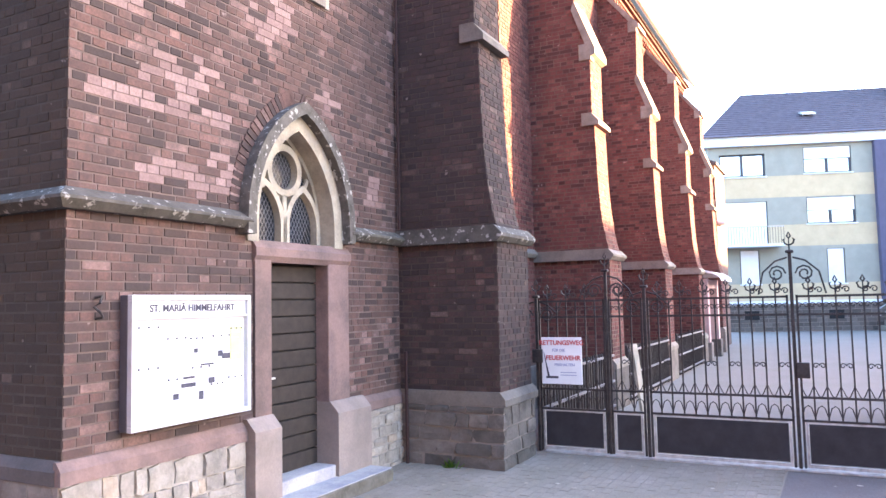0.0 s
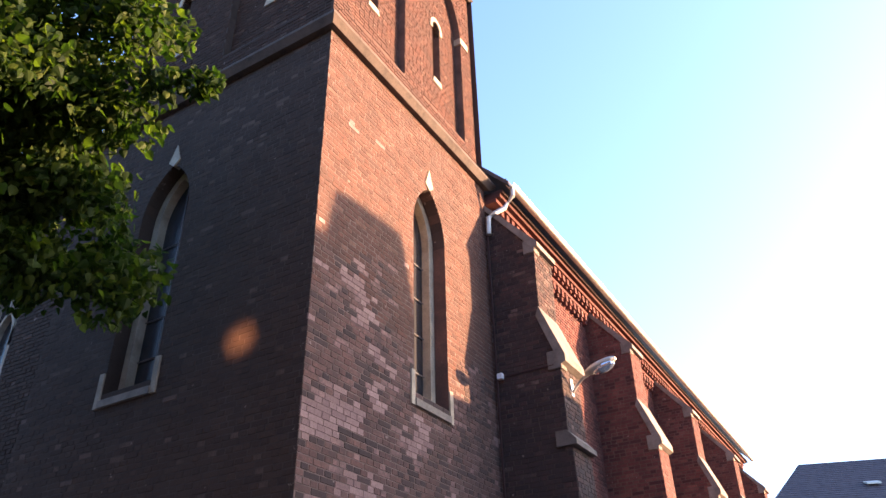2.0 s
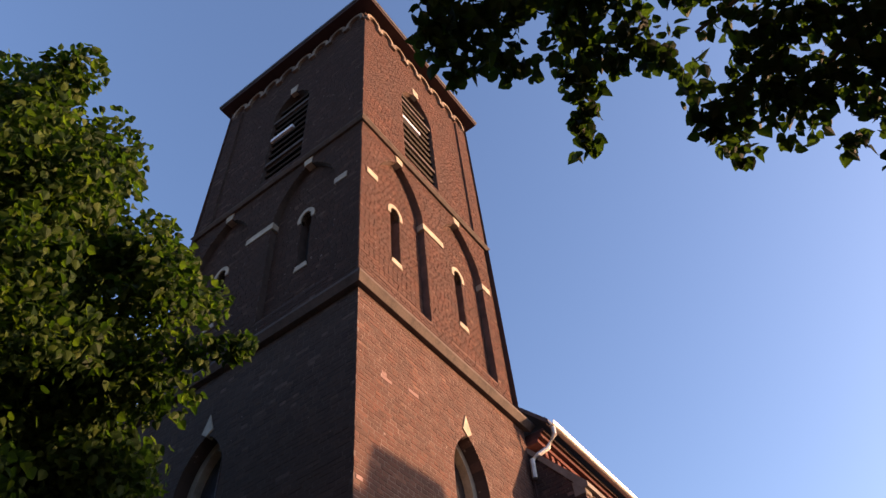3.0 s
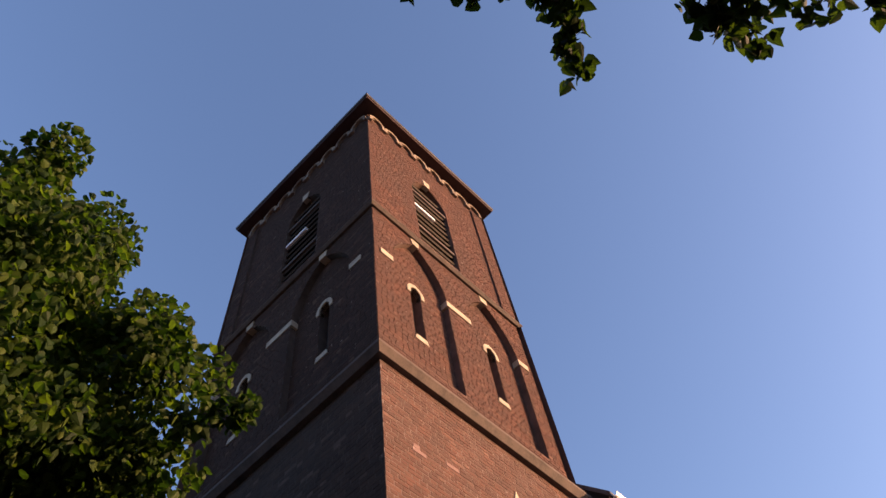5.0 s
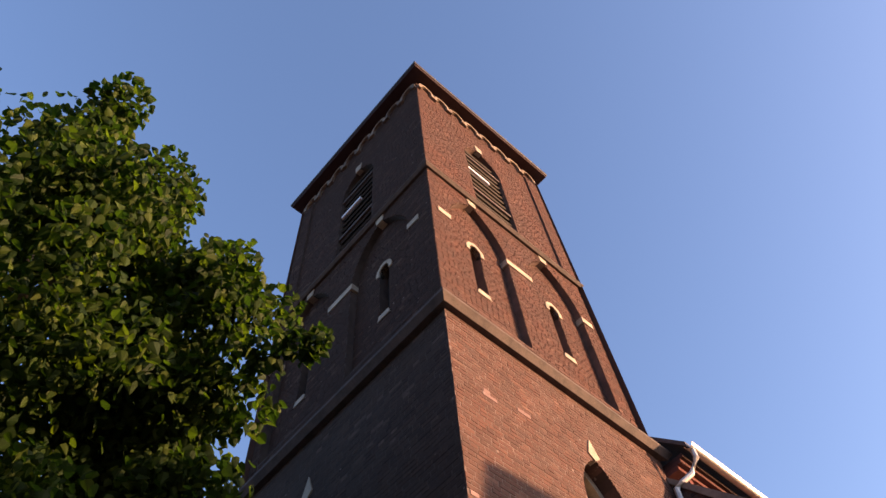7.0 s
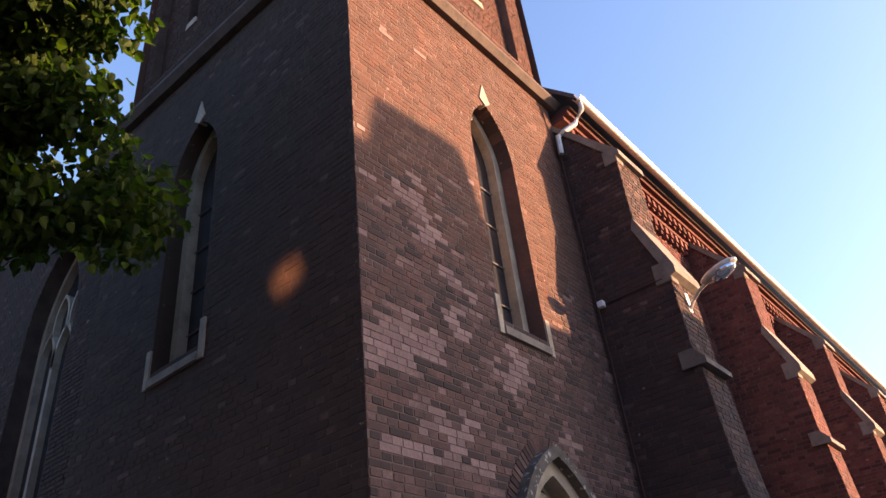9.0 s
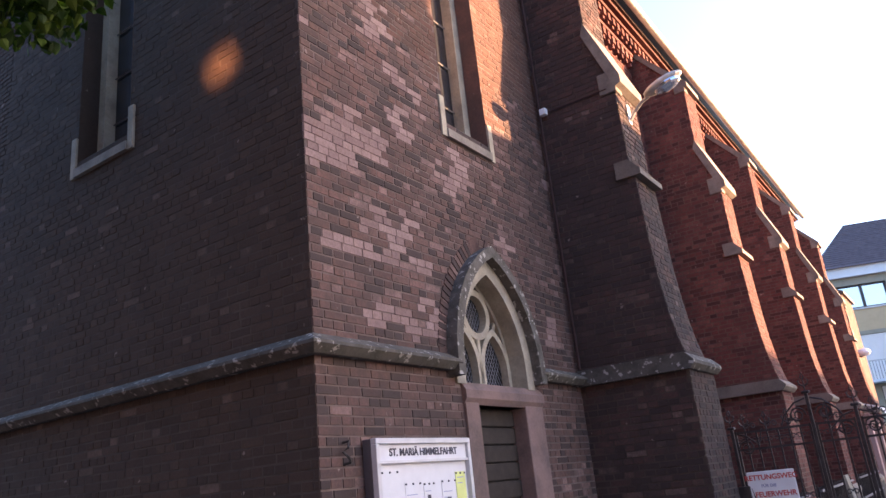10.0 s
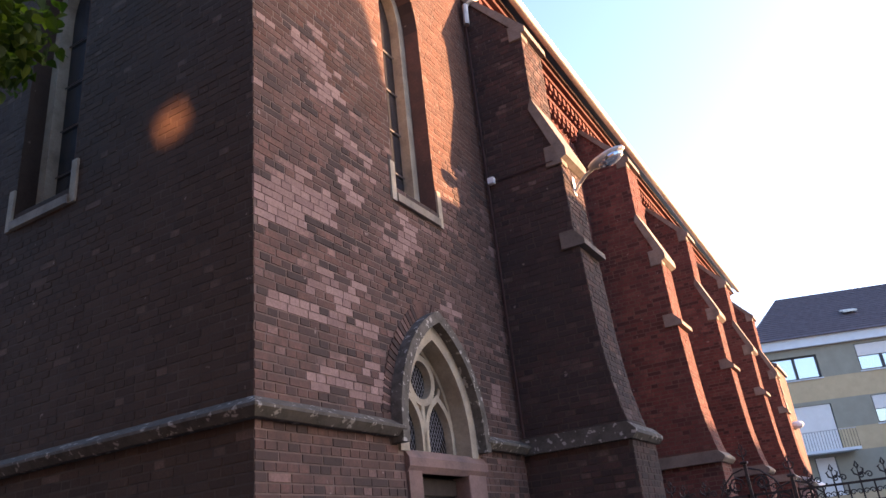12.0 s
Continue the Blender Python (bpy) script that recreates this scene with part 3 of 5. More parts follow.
# portal
M_TREAD = stone_material("pale_worn_stone", [(0, (0.42, 0.40, 0.38)), (1, (0.42, 0.40, 0.38))], (0.25, 0.25, 0.30), 0.8, 3.0)
M_STEP = stone_material("mossy_step_stone", [(0, (0.15, 0.135, 0.115)), (1, (0.15, 0.135, 0.115))], (0.07, 0.066, 0.05), 0.8, 6.0)
portal = part("portal", boxed(-0.2, 0.035, 2.0, 2.235, 1.0, 2.62), M_PINK, tower, "pink sandstone door surround")
for args in ((-0.2, 0.035, 3.185, 3.58, 1.0, 2.62, 0.008),):
    part("jamb", boxed(*args), M_PINK, portal)
part("lintel", prism(bmesh.new(), [(-0.2, 2.60), (0.02, 2.60), (0.06, 2.66), (0.06, 2.74), (0.0, 2.82), (-0.2, 2.82)], lambda p, q, a: (p, a, q), 1.99, 3.60), M_PINK, portal)
for y0, y1 in ((1.86, 2.24), (3.18, 3.83)):
    bm = bmesh.new()
    prism(bm, [(-0.2, G), (0.16, G), (0.16, 0.98), (0.05, 1.10), (-0.2, 1.10)], lambda p, q, a: (p, a, q), y0, y1)
    part("plinth_block", bm, M_TAN, portal)
hood = arch_band(bmesh.new(), tymp, 0.12, 0.235, on_x(0), -0.02, 0.14, 2.86)
part("hood_mould", hood, M_MOSS, portal, "lichen-covered stone hood mould")
part("arch_reveal", arch_band(bmesh.new(), tymp, -0.03, 0.125, on_x(0), -0.26, 0.03, 2.80), M_CREAM, portal, "cream stone arch reveal")
steps = part("threshold", boxed(-0.2, 0.12, 2.235, 3.185, G - 0.02, 0.43, 0.01), M_TREAD, portal, "worn pale stone threshold")
part("doorstep", boxed(0.0, 0.46, 1.56, 3.82, G - 0.02, 0.295, 0.015), M_STEP, portal, "low mossy stone doorstep")
part("tread", boxed(0.02, 0.45, 1.58, 3.80, 0.29, 0.304, 0.004), M_TREAD, portal, "tread worn pale")

door = part("door_leaf", boxed(-0.20, -0.165, 2.235, 3.185, 0.43, 2.60), M_DARK, tower, "dark brown door of horizontal boards")
zz = 0.435
while zz < 2.58:
    h = min(0.178, 2.60 - zz)
    part("board", boxed(-0.166, -0.13, 2.24, 3.18, zz, zz + h - 0.012, 0.006), M_DOOR, door)
    zz += 0.18
bm = bmesh.new()
box(bm, -0.13, -0.122, 2.275, 2.315, 1.30, 1.52, 0.003)
tube(bm, [(-0.12, 2.295, 1.43), (-0.07, 2.295, 1.43), (-0.065, 2.40, 1.43)], 0.011)
part("handle", bm, M_ZINC, door, "bright metal door handle")

# tracery over the door
T = on_x(-0.23)
trac = part("tracery_window", fan(bmesh.new(), tymp.closed(), T, -0.03), M_GLASS, tower, "pointed stone tracery window with leaded glass")
bm = bmesh.new()
for c in (2.69 - 0.31, 2.69 + 0.31):
    arch_band(bm, Arch(c, 0.26, 2.80, 3.02, 3.44), -0.02, 0.045, T, -0.02, 0.07)
part("lancet_frame", bm, M_CREAM, trac)
bm = bmesh.new()
ring = [[bm.verts.new(T(2.69 + r * math.cos(a), 3.62 + r * math.sin(a), d)) for a in (2 * math.pi * k / 28 for k in range(28))] for r, d in ((0.21, -0.02), (0.21, 0.07), (0.285, 0.07), (0.285, -0.02))]
for a, b in zip(ring, ring[1:]):
    for k in range(28):
        bm.faces.new((a[k], a[(k + 1) % 28], b[(k + 1) % 28], b[k]))
part("oculus_frame", bm, M_CREAM, trac)
part("tracery_border", arch_band(bmesh.new(), tymp, -0.075, 0.01, T, -0.02, 0.06, 2.80), M_CREAM, trac)
part("mullion", boxed(-0.25, -0.16, 2.655, 2.725, 2.80, 3.36, 0.01), M_CREAM, trac)
for s in (-1, 1):
    bm = bmesh.new()
    tube(bm, [T(2.69 + s * 0.02, 3.33, 0.02), T(2.69 + s * 0.16, 3.42, 0.02), T(2.69 + s * 0.36, 3.42, 0.02), T(2.69 + s * 0.46, 3.62, 0.02)], 0.03, 6)
    part("tracery_bar", bm, M_CREAM, trac)
bm = bmesh.new()
for k in range(-14, 26):
    for s in (-1, 1):
        p = []
        for i in range(30):
            z = 2.80 + i * 0.045
            u = 2.69 - 0.7 + k * 0.055 + s * (z - 2.80) * 0.6 + (0.35 if s < 0 else -0.35)
            w = tymp.width(z)
            if w and abs(u - 2.69) < w - 0.03:
                p.append(T(u, z, -0.022))
        if len(p) > 1:
            tube(bm, [p[0], p[-1]], 0.004, 4)
part("lead_lattice", bm, M_LEAD, trac, kind="stuff")


# ---- tall lancets ----
def tall_window(parent, arch, at, label, lining):
    win = part("lancet_window", fan(bmesh.new(), arch.closed(), at, -0.36), M_GLASS, parent, label)
    part("frame", arch_band(bmesh.new(), arch, -0.13, 0.0, at, -0.37, -0.22), M_CREAM, win, "cream stone window frame")
    bm = bmesh.new()
    for z in np.arange(arch.z0 + 0.55, arch.spring + 0.2, 0.62):
        w = arch.width(z) - 0.12
        tube(bm, [at(arch.c - w, z, -0.34), at(arch.c + w, z, -0.34)], 0.012, 4)
    tube(bm, [at(arch.c, arch.z0 + 0.1, -0.345), at(arch.c, arch.apex - 0.2, -0.345)], 0.010, 4)
    part("saddle_bar", bm, M_LEAD, win)
    bm = bmesh.new()
    h = arch.half
    v = [at(arch.c + s * (h - 0.002), z, d) for z, d in ((arch.z0 - 0.02, -0.36), (arch.z0 - 0.02, -0.34), (arch.z0 - 0.10, 0.05), (arch.z0 - 0.20, 0.05), (arch.z0 - 0.20, -0.36)) for s in (-1, 1)]
    v = [bm.verts.new(p) for p in v]
    for i in range(5):
        j = (i + 1) % 5
        bm.faces.new((v[2 * i], v[2 * i + 1], v[2 * j + 1], v[2 * j]))
    bm.faces.new(v[0::2])
    bm.faces.new(v[1::2])
    bmesh.ops.recalc_face_normals(bm, faces=bm.faces)
    part("sill", bm, M_GREY, win, "sloped grey stone sill")
    for s in (-1, 1):
        bm = bmesh.new()
        a, b = arch.c + s * h, arch.c + s * (h + 0.09)
        prism(bm, [(min(a, b), arch.z0 - 0.20), (max(a, b), arch.z0 - 0.20), (max(a, b), arch.z0 + 0.30), (min(a, b), arch.z0 + 0.30)], at, 0.03, -0.2)
        part("sill_stone", bm, M_CREAM, win)
    bm = bmesh.new()
    prism(bm, [(arch.c - 0.12, arch.apex + 0.05), (arch.c, arch.apex - 0.05), (arch.c + 0.12, arch.apex + 0.05), (arch.c, arch.apex + 0.38)], at, 0.022, -0.1)
    part("apex_stone", bm, M_CREAM, win, "pale kite-shaped apex stone")
    # brick lining of the reveal
    bm = bmesh.new()
    line = arch.outline(-0.004)
    for i in range(len(line) - 1):
        p, q = line[i], line[i + 1]
        bm.faces.new([bm.verts.new(at(*c)) for c in ((*p, 0.006), (*q, 0.006), (*q, -0.22), (*p, -0.22))])
    part("reveal", bm, lining, win)
    return win


tall_window(tower, lancet, on_x(0), "tall narrow pointed lancet window, dark glass", M_BRICK)
tall_window(tower, w_lancet, on_y(0), "tall narrow pointed lancet window, dark glass", M_BRICK_FRONT)

# ---- upper stages ----
S2 = 0.10


def stage_two(at, u0, u1, centres, half, seed, brick):
    r = random.Random(seed)
    arches = [Arch(c, half, 11.65, 14.5, 16.08) for c in centres]
    slits = [Arch(c - 0.02, 0.14, 12.75, 14.25, 14.42) for c in centres]
    bm = bmesh.new()
    panel(bm, rect_outline(u0, u1, Z2 + 0.1, Z3 + 0.1), [a.closed() for a in arches], at, 0.15)
    back = lambda u, z, d=0.0: at(u, z, d - 0.15)
    for a, s in zip(arches, slits):
        panel(bm, a.closed(), [s.closed()], back, 0.3)
        fan(bm, s.closed(), back, -0.29)
    part("upper_wall", bm, M_MORTAR_DARK if brick is M_BRICK_FRONT_UP else M_MORTAR_UP, tower)
    brick_mesh("upper_brickwork", bricks_of(free_spans(u0, u1, arches), Z2 + 0.2, Z3, r), at, brick, tower, r)
    for a, s in zip(arches, slits):
        def spans(z, a=a, s=s):
            w = a.width(z)
            return [] if not w else free_spans(a.c - w, a.c + w, [s])(z)
        brick_mesh("recess_brickwork", bricks_of(spans, a.z0, a.apex, r), back, brick, tower, r)
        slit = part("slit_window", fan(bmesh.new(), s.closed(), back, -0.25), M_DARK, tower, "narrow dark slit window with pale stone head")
        part("slit_head", arch_band(bmesh.new(), Arch(s.c, s.half, s.spring - 0.1, s.spring, s.apex), 0.0, 0.09, back, -0.1, 0.03), M_CREAM, slit)
        bm = bmesh.new()
        prism(bm, [(s.c - 0.17, s.z0 - 0.14), (s.c + 0.17, s.z0 - 0.14), (s.c + 0.13, s.z0), (s.c - 0.13, s.z0)], back, 0.03, -0.2)
        part("slit_sill", bm, M_CREAM, slit)
        bm = bmesh.new()
        prism(bm, [(a.c - 0.10, a.apex - 0.06), (a.c + 0.10, a.apex - 0.06), (a.c + 0.13, a.apex + 0.22), (a.c - 0.13, a.apex + 0.22)], at, 0.03, -0.15)
        part("arch_keystone", bm, M_CREAM, tower, "pale stone over a blind arch")
    mid = sum(centres) / 2
    gap = abs(centres[1] - centres[0]) / 2 - half
    for c, w in ((mid, gap + 0.05), (min(centres) - half - 0.13, 0.16), (max(centres) + half + 0.13, 0.16)):
        bm = bmesh.new()
        prism(bm, [(c - w, 14.42), (c + w, 14.42), (c + w, 14.60), (c - w, 14.60)], at, 0.03, -0.14)
        part("impost_stone", bm, M_CREAM, tower, "pale stone impost block")


M_FRIEZE = stone_material("stained_frieze_stone", [(0, (0.15, 0.115, 0.095)), (1, (0.26, 0.215, 0.175))], (0.09, 0.068, 0.058), 0.7, 3.0)


def stage_three(at, u0, u1, c, far, seed, brick):
    r = random.Random(seed)
    a = Arch(c, 0.64, 16.75, 19.7, 20.7)
    bm = bmesh.new()
    panel(bm, rect_outline(u0, u1, Z3, ZT), [a.closed()], at, 0.35)
    part("belfry_wall", bm, M_MORTAR_DARK if brick is M_BRICK_FRONT_UP else M_MORTAR_UP, tower)
    brick_mesh("belfry_brickwork", bricks_of(free_spans(u0, u1, [a]), Z3 + 0.2, ZT - 0.05, r), at, brick, tower, r)
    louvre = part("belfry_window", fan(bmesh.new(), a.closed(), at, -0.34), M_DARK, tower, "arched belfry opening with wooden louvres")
    z = a.z0 + 0.1
    while z < a.apex - 0.35:
        w = a.width(z + 0.1)
        bm = bmesh.new()
        prism(bm, [(-0.33, z + 0.30), (-0.30, z + 0.33), (-0.06, z + 0.03), (-0.09, z)], lambda p, q, s: at(s, q, p), a.c - w, a.c + w)
        part("louvre_board", bm, M_DOOR, louvre)
        z += 0.3
    for z, col, right in ((17.55, M_BAND, 0.63), (18.75, M_WHITE, 0.12), (19.62, M_BAND, 0.63)):
        bm = bmesh.new()
        prism(bm, [(a.c - 0.63, z), (a.c + right, z), (a.c + right, z + 0.11), (a.c - 0.63, z + 0.11)], at, -0.02, -0.12)
        part("cross_bar", bm, col, louvre)
    bm = bmesh.new()
    prism(bm, [(a.c - 0.1, a.apex - 0.05), (a.c + 0.1, a.apex - 0.05), (a.c + 0.13, a.apex + 0.3), (a.c - 0.13, a.apex + 0.3)], at, 0.03, -0.1)
    part("keystone", bm, M_CREAM, louvre)
    # corner strip at the far end
    lo, hi = (far - 0.45, far) if far > c else (far, far + 0.45)
    rr = random.Random(seed + 1)
    bm = bmesh.new()
    prism(bm, [(lo, Z3 + 0.15), (hi, Z3 + 0.15), (hi, ZT - 0.55), (lo, ZT - 0.55)], at, 0.055, -0.02)
    strip = part("corner_strip", bm, M_MORTAR_DARK if brick is M_BRICK_FRONT_UP else M_MORTAR_UP, tower)
    brick_mesh("strip_brickwork", bricks_of(free_spans(lo, hi, []), Z3 + 0.16, ZT - 0.56, rr), at, brick, strip, rr, out=0.055)
    # arched frieze under the eaves
    n = 8
    step = (u1 - u0) / n
    for k in range(n):
        uc = u0 + (k + 0.5) * step
        bm = bmesh.new()
        arch_band(bm, Arch(uc, step * 0.33, ZT - 0.52, ZT - 0.38, ZT - 0.16), 0.0, step * 0.165, at, -0.02, 0.09)
        part("frieze_arch", bm, M_FRIEZE, tower, "pale stone arch of the corbel frieze")


stage_two(on_x(-S2), S2, W - 0.06, (1.33, 3.50), 0.78, 21, M_BRICK_UP)
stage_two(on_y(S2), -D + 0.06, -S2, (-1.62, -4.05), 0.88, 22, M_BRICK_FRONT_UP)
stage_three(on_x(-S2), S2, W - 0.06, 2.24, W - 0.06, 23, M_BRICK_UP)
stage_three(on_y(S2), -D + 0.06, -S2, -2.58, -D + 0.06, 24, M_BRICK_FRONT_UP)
string_course(tower, "string_course", [(-D + .06, W - .06, -1, 1), (-D + .06, S2, -1, -1), (-S2, S2, 1, -1), (-S2, W - .06, 1, 1)], Z3, 0.13, 0.12, M_BAND, "dark stone string course")
bm = bmesh.new()
box(bm, -D - 0.24, 0.26, -0.26, W + 0.26, ZT, ZT + 0.10, 0.01)
part("eaves_board", bm, M_EAVE, tower, "dark red painted eaves soffit")
roof = part("roof", boxed(-D - 0.29, 0.30, -0.30, W + 0.30, ZT + 0.10, ZT + 0.2, 0.02), M_SLATE, tower, "dark slate tower roof")
bm = bmesh.new()
c4 = [bm.verts.new(p) for p in ((-D - 0.29, -0.30, ZT + 0.2), (0.30, -0.30, ZT + 0.2), (0.30, W + 0.30, ZT + 0.2), (-D - 0.29, W + 0.30, ZT + 0.2))]
top = bm.verts.new((-D / 2, W / 2, ZT + 2.4))
for k in range(4):
    bm.faces.new((c4[k], c4[(k + 1) % 4], top))
part("roof_slope", bm, M_SLATE, roof)

# ---- nave ----
nave = thing("church_nave", "red brick church nave with stepped buttresses", "church")
Y0, Y1, ZE = W, 27.0, 10.62
NX, BAY = -0.06, 5.20          # face of the nave wall; spacing of its buttresses
nave_windows = [Arch(W + 0.38 + BAY * (k + 0.5), 0.75, 4.2, 7.6, 9.0) for k in range(4)]
bm = bmesh.new()
panel(bm, rect_outline(Y0, Y1, G, ZE), [a.closed() for a in nave_windows], on_x(NX), 0.35)
fan(bm, rect_outline(-9, NX, G, ZE), lambda u, z, d=0: (u, Y1, z), 0)
part("wall", bm, M_MORTAR_UP, nave)
r5 = random.Random(31)
brick_mesh("brickwork", bricks_of(free_spans(Y0, Y1, nave_windows), 1.07, ZE, r5), on_x(NX), M_BRICK_RED, nave, r5)
for a in nave_windows:
    win = part("nave_window", fan(bmesh.new(), a.closed(), on_x(NX), -0.3), M_GLASS, nave, "tall pointed nave window in a stone frame")
    part("frame", arch_band(bmesh.new(), a, -0.1, 0.02, on_x(NX), -0.31, -0.1), M_CREAM, win)
string_course(nave, "string_course", [(NX, Y0, 1, 0), (NX, Y1, 1, 0)], 3.0, 0.13, 0.10, M_GREY, "grey stone string course")
part("plinth", boxed(NX - 0.1, NX + 0.06, Y0 + 1.2, Y1, G, 0.95), M_RUBBLE_DARK, nave, "sooty stone plinth")


M_LEDGE = stone_material("grey_brown_ledge_stone", [(0, (0.15, 0.128, 0.112)), (1, (0.18, 0.155, 0.135))], (0.085, 0.073, 0.064), 0.7, 3.0)


def buttress(y, material, stone, t, tb):
    """A stepped buttress on a wider base, with curved foot, weathered offsets and sloping copings; its near face lies at y."""
    prof = [(1.40, 1.05), (1.40, 2.92), (1.41, 3.06), (1.36, 3.25), (1.31, 3.55), (1.265, 3.95), (1.24, 4.4), (1.21, 5.42), (1.17, 5.62), (1.17, 6.78), (0.90, 7.75), (0.92, 9.15), (NX, 10.32)]

    def xmax(z):
        for (x0, z0), (x1, z1) in zip(prof, prof[1:]):
            if z0 <= z <= z1:
                return x0 + (z - z0) / (z1 - z0 + 1e-9) * (x1 - x0)
        return NX

    run = lambda p, q, a: (p, a, q)
    bm = bmesh.new()
    prism(bm, [(NX, 3.0)] + [(1.41, 3.0)] + prof[2:], run, y, y + t)
    prism(bm, [(NX, 1.05), (1.40, 1.05), (1.40, 2.998), (NX, 2.998)], run, y, y + tb)
    b = part("buttress", bm, M_MORTAR_UP if material is M_BRICK_RED else M_MORTAR_DARK, nave, "stepped brick buttress with stone copings")
    r = random.Random(int(y * 10))
    sp = lambda z: [(NX, xmax(z))] if xmax(z) > NX + 0.06 else []
    brick_mesh("near_brickwork", bricks_of(sp, 1.06, 2.92, r) + bricks_of(sp, 3.06, 10.25, r), on_y(y), material, b, r, 0.005)
    faces = bricks_of(free_spans(y, y + tb, []), 1.06, 2.92, r) + bricks_of(free_spans(y, y + t, []), 3.06, 6.78, r) + bricks_of(free_spans(y, y + t, []), 7.8, 9.12, r)
    lean = lambda u, z, d=0.0: (xmax(z) + d, u, z)
    brick_mesh("outer_brickwork", faces, lean, material, b, r, 0.006)
    bm = bmesh.new()
    prism(bm, [(NX, 2.90), (1.44, 2.90), (1.50, 2.96), (1.50, 3.0), (1.40, 3.10), (NX, 3.10)], run, y - 0.09, y + tb + 0.06)
    part("string", bm, M_GREY if material is M_BRICK_RED else M_MOSS, b, "grey stone string on the buttress")
    # offset drip stone
    bm = bmesh.new()
    prism(bm, [(0.98, 5.44), (1.31, 5.44), (1.31, 5.52), (1.17, 5.68), (0.98, 5.68)], run, y - 0.05, y + t + 0.03)
    part("drip_stone", bm, M_GREY if material is M_BRICK_RED else M_LEDGE, b)
    # sloping coping between the steps
    bm = bmesh.new()
    prism(bm, [(0.84, 7.72), (0.90, 7.90), (1.28, 6.92), (1.28, 6.80), (1.18, 6.76)], run, y - 0.035, y + t + 0.03)
    part("coping", bm, M_GREY, b)
    part("kneeler", boxed(0.96, 1.20, y - 0.03, y + 0.2, 6.70, 7.02, 0.01), M_GREY, b)
    bm = bmesh.new()
    prism(bm, [(NX, 10.30), (NX, 10.42), (1.0, 9.18), (1.0, 9.08), (0.90, 9.08)], run, y - 0.03, y + t + 0.03)
    part("top_coping", bm, M_GREY, b)
    part("kneeler", boxed(0.72, 0.94, y - 0.028, y + 0.2, 8.98, 9.26, 0.01), M_GREY, b)
    base = part("plinth", boxed(NX, 1.44, y - 0.042, y + tb - 0.02, G - 0.1, 0.90), M_MORTAR_DULL, b)
    if y < 6:
        rubble(base, 0.03, 1.46, G - 0.05, 0.90, on_y(y), "y", stone, 9, 0.15, 0.24)
        rubble(base, y, y + tb, G - 0.05, 0.90, on_x(1.40), "x", stone, 10, 0.15, 0.24)
    else:
        part("plinth_facing", boxed(NX, 1.47, y - 0.03, y + tb + 0.02, G - 0.1, 0.90, 0.01), stone, b)
    bm = bmesh.new()
    prism(bm, [(NX, 0.90), (1.48, 0.90), (1.48, 0.98), (1.41, 1.07), (NX, 1.07)], run, y - 0.05, y + tb + 0.05)
    part("ledge", bm, M_LEDGE if y < 6 else M_GREY, b)
    return b


M_BRICK_SOOT = brick_material("sooty_buttress_brick",
    [(0.0, (0.040, 0.030, 0.030)), (0.35, (0.064, 0.041, 0.038)), (0.4, (0.088, 0.049, 0.044)), (0.8, (0.108, 0.059, 0.053)), (0.94, (0.14, 0.085, 0.075)), (1.0, (0.20, 0.14, 0.125))],
    (0.045, 0.036, 0.036), 0.85)
buttress(W, M_BRICK_SOOT, M_RUBBLE_DARK, 0.76, 1.02)
for k in range(1, 5):
    buttress(W + BAY * k, M_BRICK_RED, M_RUBBLE_DARK, 0.76, 0.86)

# corbel frieze, gutter, roof
verts, faces = [], []


def add_box(x0, x1, y0, y1, z0, z1):
    k = len(verts)
    verts.extend((x, y, z) for x in (x0, x1) for y in (y0, y1) for z in (z0, z1))
    faces.extend(tuple(k + i for i in f) for f in ((0, 1, 3, 2), (4, 6, 7, 5), (0, 4, 5, 1), (2, 3, 7, 6), (0, 2, 6, 4), (1, 5, 7, 3)))


y = Y0 + 0.25
k = 0
while y < Y1 - 0.2:
    add_box(NX, NX + 0.13, y, y + 0.115, 9.96, 10.12)
    add_box(NX, NX + 0.10, y + 0.02, y + 0.095, 9.86, 9.96)
    add_box(NX, NX + 0.24, y + 0.12, y + 0.235, 10.28, 10.44)
    add_box(NX, NX + 0.20, y + 0.14, y + 0.215, 10.21, 10.28)
    y += 0.235
pymesh("corbel_frieze", verts, faces, M_BRICK_RED, nave, "two rows of small brick corbels", "stuff")
bm = bmesh.new()
box(bm, NX, NX + 0.14, Y0 + 0.1, Y1, 10.12, 10.20)
box(bm, NX, NX + 0.27, Y0 + 0.1, Y1, 10.44, 10.53)
box(bm, NX, NX + 0.36, Y0 + 0.1, Y1, 10.53, 10.61)
part("cornice", bm, M_BRICK_RED, nave, "stepped red brick cornice")
bm = bmesh.new()
arc = [(0.53 + 0.085 * math.cos(a), 10.74 + 0.085 * math.sin(a)) for a in np.linspace(math.pi, 2 * math.pi, 9)]
arc += [(x * 0.85 + 0.53 * 0.15, z * 1.0 + 0.006) for x, z in arc[::-1]]
prism(bm, arc, lambda p, q, a: (p, a, q), Y0 + 0.1, Y1 + 0.3)
part("gutter", bm, M_ZINC, nave, "pale zinc half-round gutter")
bm = bmesh.new()
prism(bm, [(0.52, 10.68), (0.52, 10.78), (-4.9, 16.6), (-10.2, 10.56), (-10.2, 10.46), (-4.9, 16.4)], lambda p, q, a: (p, a, q), W + 0.05, Y1 + 0.25)
part("roof", bm, M_SLATE, nave, "steep dark slate nave roof")
